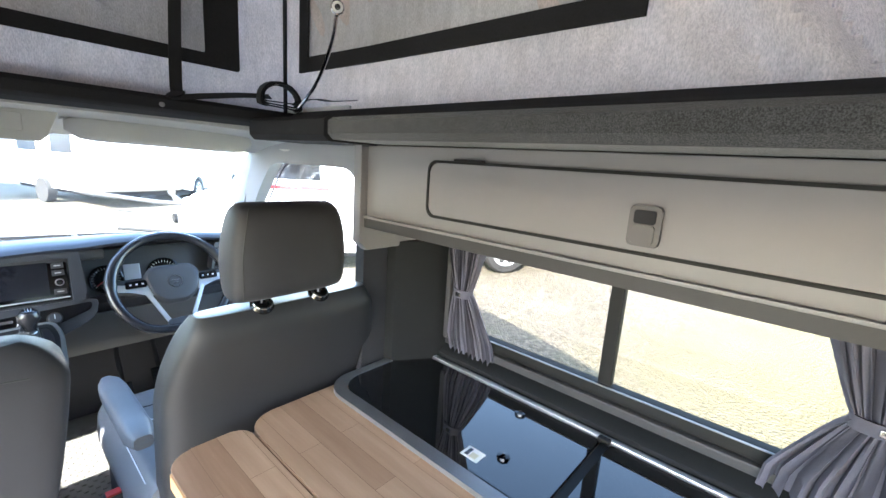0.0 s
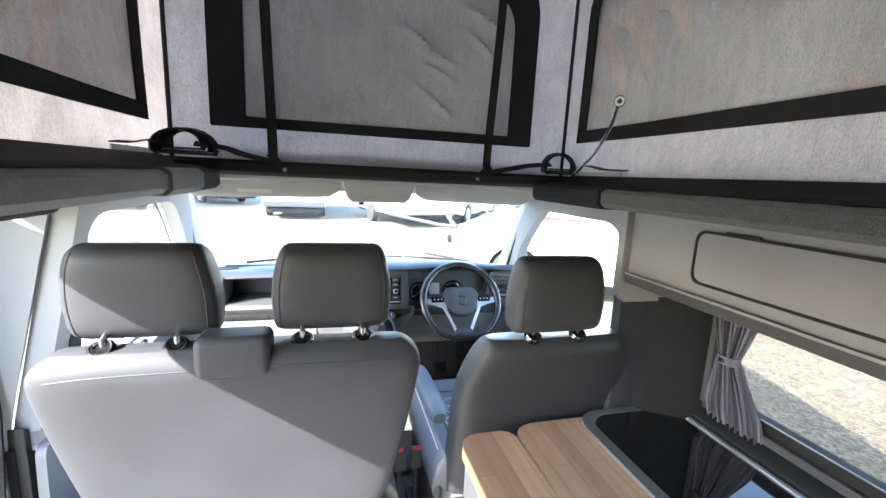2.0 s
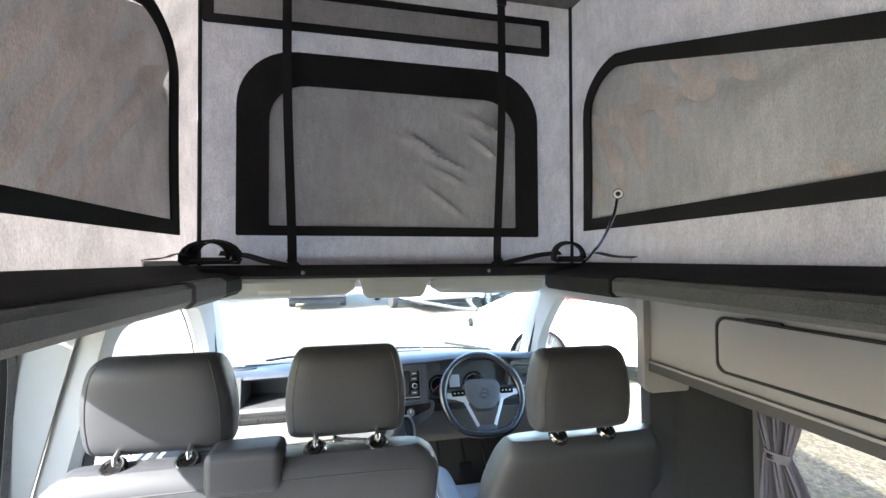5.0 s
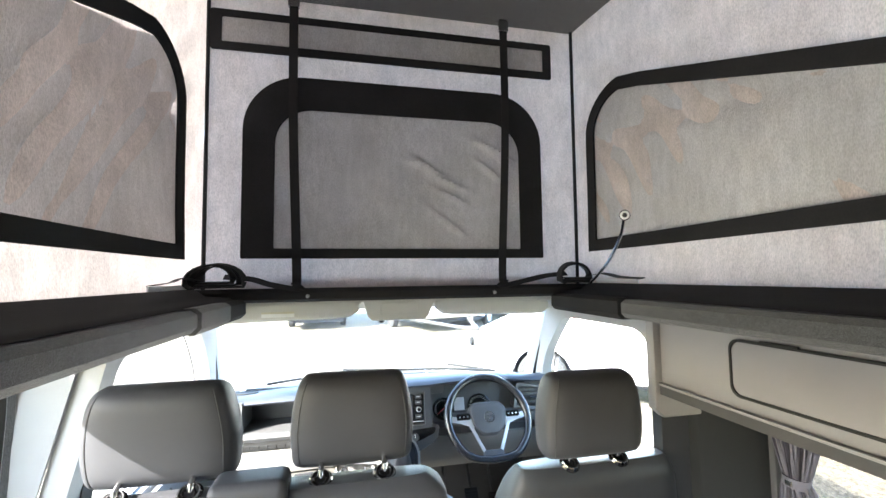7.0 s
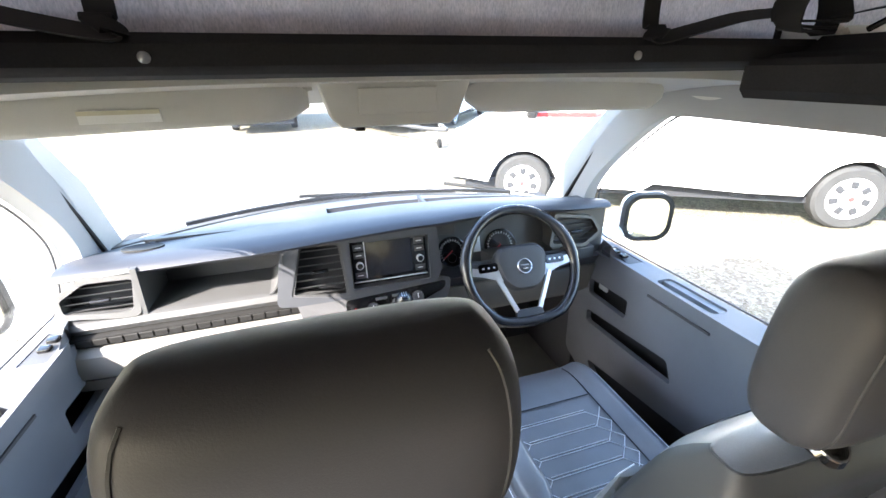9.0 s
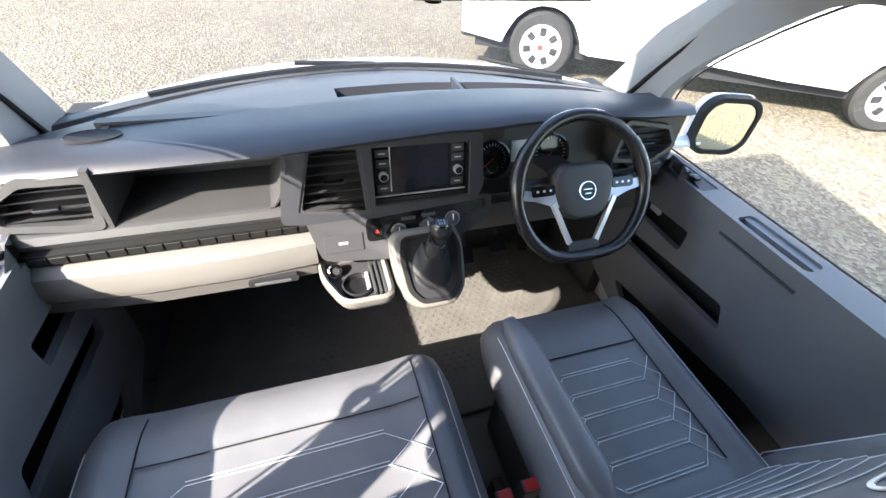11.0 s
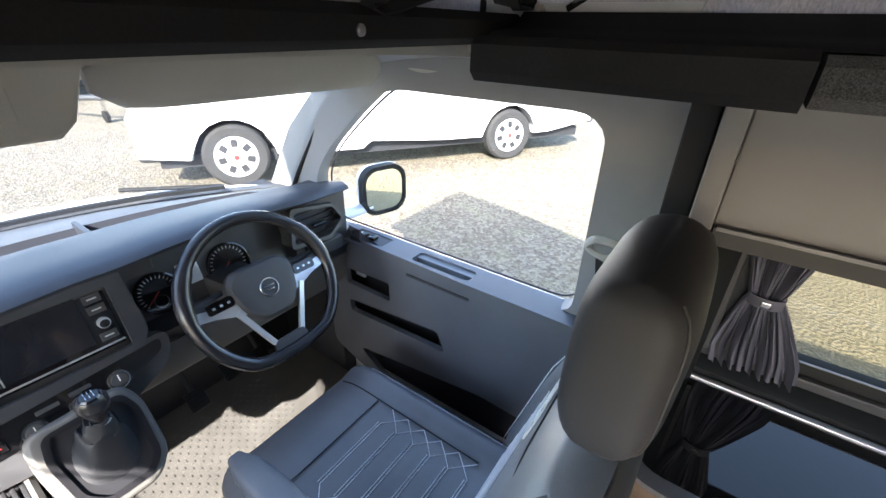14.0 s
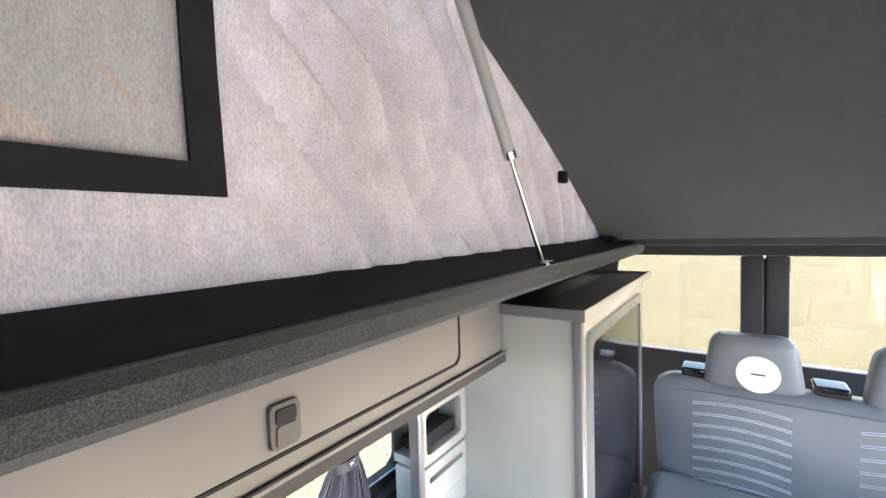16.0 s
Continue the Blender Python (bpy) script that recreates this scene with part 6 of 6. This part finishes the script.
# ---- straps, lamp and strut of the pop-up roof ----
for n, (xt, xb, top, bx) in enumerate(((-0.345, -0.330, 2.69, -0.295), (0.322, 0.305, 2.69, 0.265))):
    st = thing("roof_strap", "black webbing strap hanging down the front tent wall", "strap", (xb, 1.53, 1.80), "roof straps")
    line = [(xt, TENT_Y - 0.050, top), (xt + 0.001, TENT_Y - 0.045, 2.30), (xb, TENT_Y - 0.042, 1.86), (xb, TENT_Y - 0.060, 1.812)]
    part("webbing", ribbon(bend(line), 0.026, 0.002, (1, 0, 0)), M_WEB, st)
    part("buckle", box(xt - 0.017, xt + 0.017, TENT_Y - 0.058, TENT_Y - 0.044, 2.645, 2.685, 0.004), M_STEEL, st, "metal cam buckle")
    s = -1 if n == 0 else 1
    loose = [(xb, TENT_Y - 0.065, 1.812), (bx + s * 0.02, TENT_Y - 0.078, 1.797), (bx + s * 0.10, TENT_Y - 0.070, 1.812), (s * 0.45, TENT_Y - 0.055, 1.828), (s * 0.52, TENT_Y - 0.06, 1.835)]
    part("loose_end", ribbon(bend(loose), 0.024, 0.002, (0.1, 1, 0.6)), M_WEB, st)
    part("bolt", turned([(0.0055, 0), (0.0055, 0.002), (0.004, 0.0035), (0.001, 0.004)], Matrix.Translation((bx, 1.4895, 1.778)) @ pose(0, 0, 0, 90), 14), M_LID_FRAME, st, "small metal bolt head")
    coil = thing("strap_coil", "coiled black webbing strap on the roof rail", "strap", (s * 0.53, 1.47, 1.80), "strap coils")
    for k, r in enumerate((0.066, 0.056, 0.044)):
        loop = [Vector((s * 0.530 + r * math.cos(a), 1.470 + 0.012 * k * math.sin(a) + 0.02 * math.cos(a + k), 1.822 + 0.004 * k + (0.048 - 0.007 * k) * max(-0.30, math.sin(a)))) for a in np.linspace(0, 2 * math.pi, 22)]
        part("loop", ribbon(loop, 0.034, 0.0030, (0.15, 1, 0.1)), M_WEB, coil)
    part("tail", ribbon(bend([(s * 0.575, 1.47, 1.825), (s * 0.585, 1.40, 1.833), (s * 0.575, 1.30, 1.822), (s * 0.57, 1.20, 1.818)]), 0.018, 0.002, (1, 0, 0.2)), M_WEB, coil)

lamp = thing("reading_lamp", "small chrome reading lamp on a flexible stem", "lamp", (0.55, 1.42, 1.80))
stem = bend([(0.545, 1.405, 1.805), (0.546, 1.365, 1.828), (0.530, 1.28, 1.870), (0.500, 1.185, 1.925), (0.480, 1.140, 1.962)])
part("stem", tube(stem, 0.0042, 8), M_STEEL, lamp, "flexible chrome stem")
lm = Matrix.Translation((0.474, 1.128, 1.972)) @ Matrix.Scale(0.7, 4) @ look((0, 0, 0), (-0.55, -0.75, -0.15)).to_3x3().to_4x4()
part("head", turned([(0.006, 0.022), (0.016, 0.018), (0.019, 0.006), (0.019, -0.008), (0.0165, -0.010), (0.0150, -0.006)], lm, 22), M_STEEL, lamp, "chrome lamp head")
part("reflector", turned([(0.015, -0.0085), (0.008, -0.0095)], lm, 20, ring=False), M_PAPER, lamp, "white reflector")
part("lens", turned([(0.008, -0.0098), (0.001, -0.0105)], lm, 16), M_SCREEN, lamp, "dark lens")

for s in (1, -1):
    g = thing("gas_strut", "gas strut between roof rail and raised roof", "strut", (s * 0.50, -0.08, 1.73), "gas struts")
    a, b = Vector((s * 0.497, -0.110, 1.766)), Vector((s * 0.512, 0.285, 2.362))
    part("rod", tube([a, a.lerp(b, 0.42)], 0.0055, 10), M_STEEL, g, "bright piston rod")
    part("cylinder", tube([a.lerp(b, 0.41), a.lerp(b, 0.94)], 0.0125, 12), M_UNIT_PALE, g)
    part("collar", tube([a.lerp(b, 0.40), a.lerp(b, 0.425)], 0.0135, 12), M_STEEL, g)
    part("top_joint", tube([a.lerp(b, 0.93), b], 0.009, 10), M_STEEL, g)
    part("foot", box(s * 0.497 - 0.020, s * 0.497 + 0.020, -0.135, -0.085, 1.756, 1.778, 0.004), M_STEEL, g, "bright foot bracket")
    hk = solo("tent_hook", box(s * 0.565, s * 0.59, -0.52, -0.48, 2.00, 2.04, 0.006), M_RUBBER, "small black tent hook", "hook", "tent hooks")
    # small light triangle where cloth ends by the hinge
    part("hinge_plate", box(s * 0.53, s * 0.60, -1.12, -1.00, 1.785, 1.81, 0.006), M_RUBBER, roof)

# ---- left door opening: jamb, seals, strikers ----
structure("jamb_left", box(-0.955, -0.885, 1.165, 1.268, 0.42, 1.735, 0.012), M_WHITE, "white painted door jamb")
structure("pillar_lower_left", prism([(1.285, 0.50), (1.285, 1.19), (1.40, 1.13), (1.40, 0.50)], -0.865, -0.825, "x", r=0.006), M_UNIT_DARK, "dark grey lower pillar trim")
seal = bend([(-0.872, 1.205, 0.50), (-0.872, 1.225, 0.80), (-0.872, 1.268, 1.15), (-0.868, 1.288, 1.45), (-0.855, 1.270, 1.63), (-0.845, 1.200, 1.700), (-0.84, 1.05, 1.715), (-0.84, 0.20, 1.715)], 6)
ds = thing("door_seal", "black rubber door seal round the open sliding door", "seal", (-0.87, 1.25, 0.5), kind="structure")
part("bead", tube(seal, 0.017, 10), M_RUBBER, ds)
part("ribbed_strip", ribbon([p + Vector((0.016, -0.012, 0)) for p in seal], 0.012, 0.006, (1, 1, 0)), M_FELT, ds, "ribbed grey strip")
for z in (1.44, 0.86):
    sk = thing("striker_plate", "black door striker plate with bolts on the white jamb", "latch", (-0.92, 1.163, z), "striker plates")
    part("plate", box(-0.945, -0.905, 1.158, 1.1645, z - 0.085, z + 0.085, 0.003), M_RUBBER, sk)
    for dz in (-0.06, 0.06):
        part("bolt", disc((-0.925, 1.158, z + dz), 0.011, 0.005, (0, -1, 0), 12), M_STEEL, sk)
    part("hook", tube(bend([(-0.935, 1.155, z - 0.02), (-0.935, 1.13, z - 0.01), (-0.920, 1.125, z + 0.01), (-0.915, 1.155, z + 0.02)]), 0.007, 8), M_STEEL, sk)
structure("step_left", box(-0.93, -0.80, 0.14, 1.20, 0.36, 0.44, 0.01), M_PLASTIC, "black plastic door step")
structure("pillar_back_right", box(0.615, 0.845, 1.208, 1.245, 1.12, 1.755, 0.004), M_BLACK_AND_SHADE, "black edge of the partition")
blind = thing("rolled_blind", "rolled dark fabric blind under the roof edge", "blind", (-0.72, 0.8, 1.69))
part("roll", tube([(-0.72, -0.4, 1.695), (-0.72, 1.26, 1.695)], 0.026, 14), M_TRIM, blind)
part("bracket", box(-0.735, -0.69, 1.02, 1.14, 1.715, 1.735, 0.004), M_STEEL, blind, "bright bracket")


# ---- vehicles in the yard ----
def arch_cut(cx, r, z0, n=10):
    return [(cx + r * math.cos(a), max(z0, 0.365 + r * math.sin(a))) for a in np.linspace(math.pi, 0, n)]


def road_wheel(t, x, y, face):
    c = Matrix.Translation((x, y, 0.365)) @ pose(0, 0, 0, 90 * face, 0, 0) @ Matrix.Scale(1.074, 4)
    w = part("wheel", turned([(0.22, -0.20), (0.31, -0.20), (0.34, -0.17), (0.34, -0.03), (0.31, 0.0), (0.225, 0.0)], c, 36, ring=True), M_TYRE, t, "black tyre")
    rim = part("rim", turned([(0.226, -0.06), (0.226, -0.005), (0.215, 0.004), (0.205, 0.000), (0.195, -0.018), (0.06, 0.002), (0.05, 0.010), (0.002, 0.012)], c, 30), M_RIM, w, "silver wheel trim")
    for k in range(7):
        m = c @ Matrix.Rotation(2 * math.pi * k / 7, 4, "Z")
        part("slot", box(-0.034, 0.034, 0.105, 0.186, -0.040, -0.002, 0.010, m=m), M_BLACK_AND_SHADE, w)
    part("cap", turned([(0.03, 0.010), (0.028, 0.016), (0.001, 0.017)], c, 18), M_RED, w, "red hub badge")


def motorhome():
    """Local x runs to the rear from the front axle, y away from the near side, z up."""
    t = thing("motorhome", "white low-profile motorhome parked on gravel", "motorhome", (0, 0, 0), "parked motorhomes")
    low = 0.36
    body = [(-0.96, 0.42), (-0.48, low)] + arch_cut(0.0, 0.45, low) + [(0.55, low - 0.02), (1.5, low - 0.02), (1.6, low + 0.10), (2.6, low + 0.02), (3.2, low)] + arch_cut(3.68, 0.45, low) + [(4.33, low + 0.02), (5.15, 0.50), (5.18, 2.70), (5.05, 2.82), (0.9, 2.80), (0.35, 2.30), (0.25, 1.98), (-0.30, 1.30), (-0.80, 1.10), (-0.97, 0.85)]
    part("body", prism(body, 0.02, 2.12, "y", r=0.02), M_WHITE, t)
    part("arch_liner", box(-0.46, 0.46, 0.30, 1.85, 0.30, 0.80), M_BLACK_AND_SHADE, t)
    part("arch_liner", box(3.28, 4.20, 0.30, 1.85, 0.30, 0.80), M_BLACK_AND_SHADE, t)
    part("underbody", box(-0.8, 5.0, 0.15, 2.0, 0.26, 0.40), M_BLACK_AND_SHADE, t)
    for x in (0.0, 3.68):
        road_wheel(t, x, 0.02, 1)
        road_wheel(t, x, 2.12, -1)
    part("windscreen", sheet(lambda u, v: Vector((-0.29 + 0.52 * v, 0.18 + u * 1.78, 1.34 + 0.62 * v)), 4, 4, 0.02), M_GLOSS, t, "dark windscreen")
    part("cab_window", prism([(-0.18, 1.36), (0.28, 1.90), (0.75, 1.90), (0.78, 1.36)], 0.004, 0.018, "y"), M_GLOSS, t, "dark cab window")
    part("stripe", prism([(0.0, 1.22), (0.9, 1.22), (0.9, 1.28), (0.1, 1.27)], 0.008, 0.019, "y"), M_RED, t, "red stripe")
    part("living_window", prism(rounded(1.5, 2.6, 1.55, 2.15, 0.06), 0.000, 0.018, "y"), M_GLOSS, t)
    part("living_window", prism(rounded(3.4, 4.3, 1.65, 2.15, 0.06), 0.000, 0.018, "y"), M_GLOSS, t)
    m = part("mirror", box(0.02, 0.14, -0.26, -0.06, 1.22, 1.52, 0.03), M_RUBBER, t, "black wing mirror")
    part("arm", tube([(0.10, -0.08, 1.30), (0.12, 0.02, 1.26)], 0.03, 8), M_RUBBER, t)
    part("headlamp", box(-0.94, -0.72, 0.08, 0.34, 0.86, 1.05, 0.04), M_SILVER, t, "headlamp")
    part("bumper", box(-1.00, -0.70, 0.10, 2.04, 0.34, 0.60, 0.06), M_PLASTIC, t, "grey bumper")
    part("rear_bumper", box(5.12, 5.24, 0.06, 2.08, 0.46, 0.66, 0.03), M_PLASTIC, t, "dark rear bumper")
    for y in (0.16, 1.86):
        part("tail_lamp", box(5.17, 5.20, y, y + 0.12, 0.95, 1.25, 0.01), M_RED, t, "red tail lamp")
    part("side_marker", box(4.55, 4.62, 0.006, 0.018, 0.80, 0.84, 0.004), M_YELLOW, t, "amber side marker")
    return t


def along(front, rear):
    """The pose that puts the near front wheel at one spot and its rear wheel towards another."""
    return pose(front[0], front[1], 0, 0, 0, math.degrees(math.atan2(rear[1] - front[1], rear[0] - front[0])))


home = motorhome()
spots = [along((-2.75, 20.6), (-2.6, 16.6)), along((-8.6, 24.5), (-6.0, 21.5)), along((-11.5, 21.0), (-8.9, 18.0)), along((5.4, 19.5), (2.2, 15.4))]
for m in spots:
    copy_thing(home, m)
home.matrix_basis = along((2.466, 5.860), (5.585, 3.915))

hitch = thing("trailer_hitch", "dark trailer drawbar with a jockey wheel on gravel", "trailer", (2.7, 10.9, 0))
part("drawbar", tube([(1.6, 13.6, 0.48), (2.6, 11.2, 0.46), (3.0, 10.75, 0.46)], 0.05, 8), M_PLASTIC, hitch)
part("drawbar", tube([(3.4, 13.2, 0.48), (3.0, 10.75, 0.46)], 0.05, 8), M_PLASTIC, hitch)
part("jockey_post", tube([(2.9, 11.0, 0.12), (2.9, 11.0, 0.75)], 0.03, 10), M_STEEL, hitch)
part("jockey_wheel", disc((2.86, 11.0, 0.11), 0.11, 0.06, (1, 0, 0), 20), M_RUBBER, hitch)
caravan = thing("caravan", "white touring caravan parked on gravel", "caravan", (2.2, 14.5, 0))
cm = along((1.9, 13.4), (0.6, 17.8))
part("body", prism(rounded_poly([(0.0, 0.55), (0.25, 0.42), (4.6, 0.42), (4.8, 0.6), (4.8, 2.3), (4.5, 2.6), (0.6, 2.6), (0.1, 1.7)], 0.12), -2.2, 0.0, "y", r=0.03), M_WHITE, caravan).data.transform(cm)
part("window", box(0.9, 1.9, 0.001, 0.012, 1.35, 1.95, 0.004, m=cm), M_GLOSS, caravan, "dark window")
part("window", box(2.7, 3.7, 0.001, 0.012, 1.35, 1.95, 0.004, m=cm), M_GLOSS, caravan, "dark window")
part("tyre", disc((2.4, -0.10, 0.33), 0.33, 0.20, (0, 1, 0), 30), M_TYRE, caravan).data.transform(cm)
part("tyre", disc((2.4, -2.2, 0.33), 0.33, 0.20, (0, 1, 0), 30), M_TYRE, caravan).data.transform(cm)
part("underbody", box(0.4, 4.4, -2.0, -0.2, 0.30, 0.45, m=cm), M_BLACK_AND_SHADE, caravan)
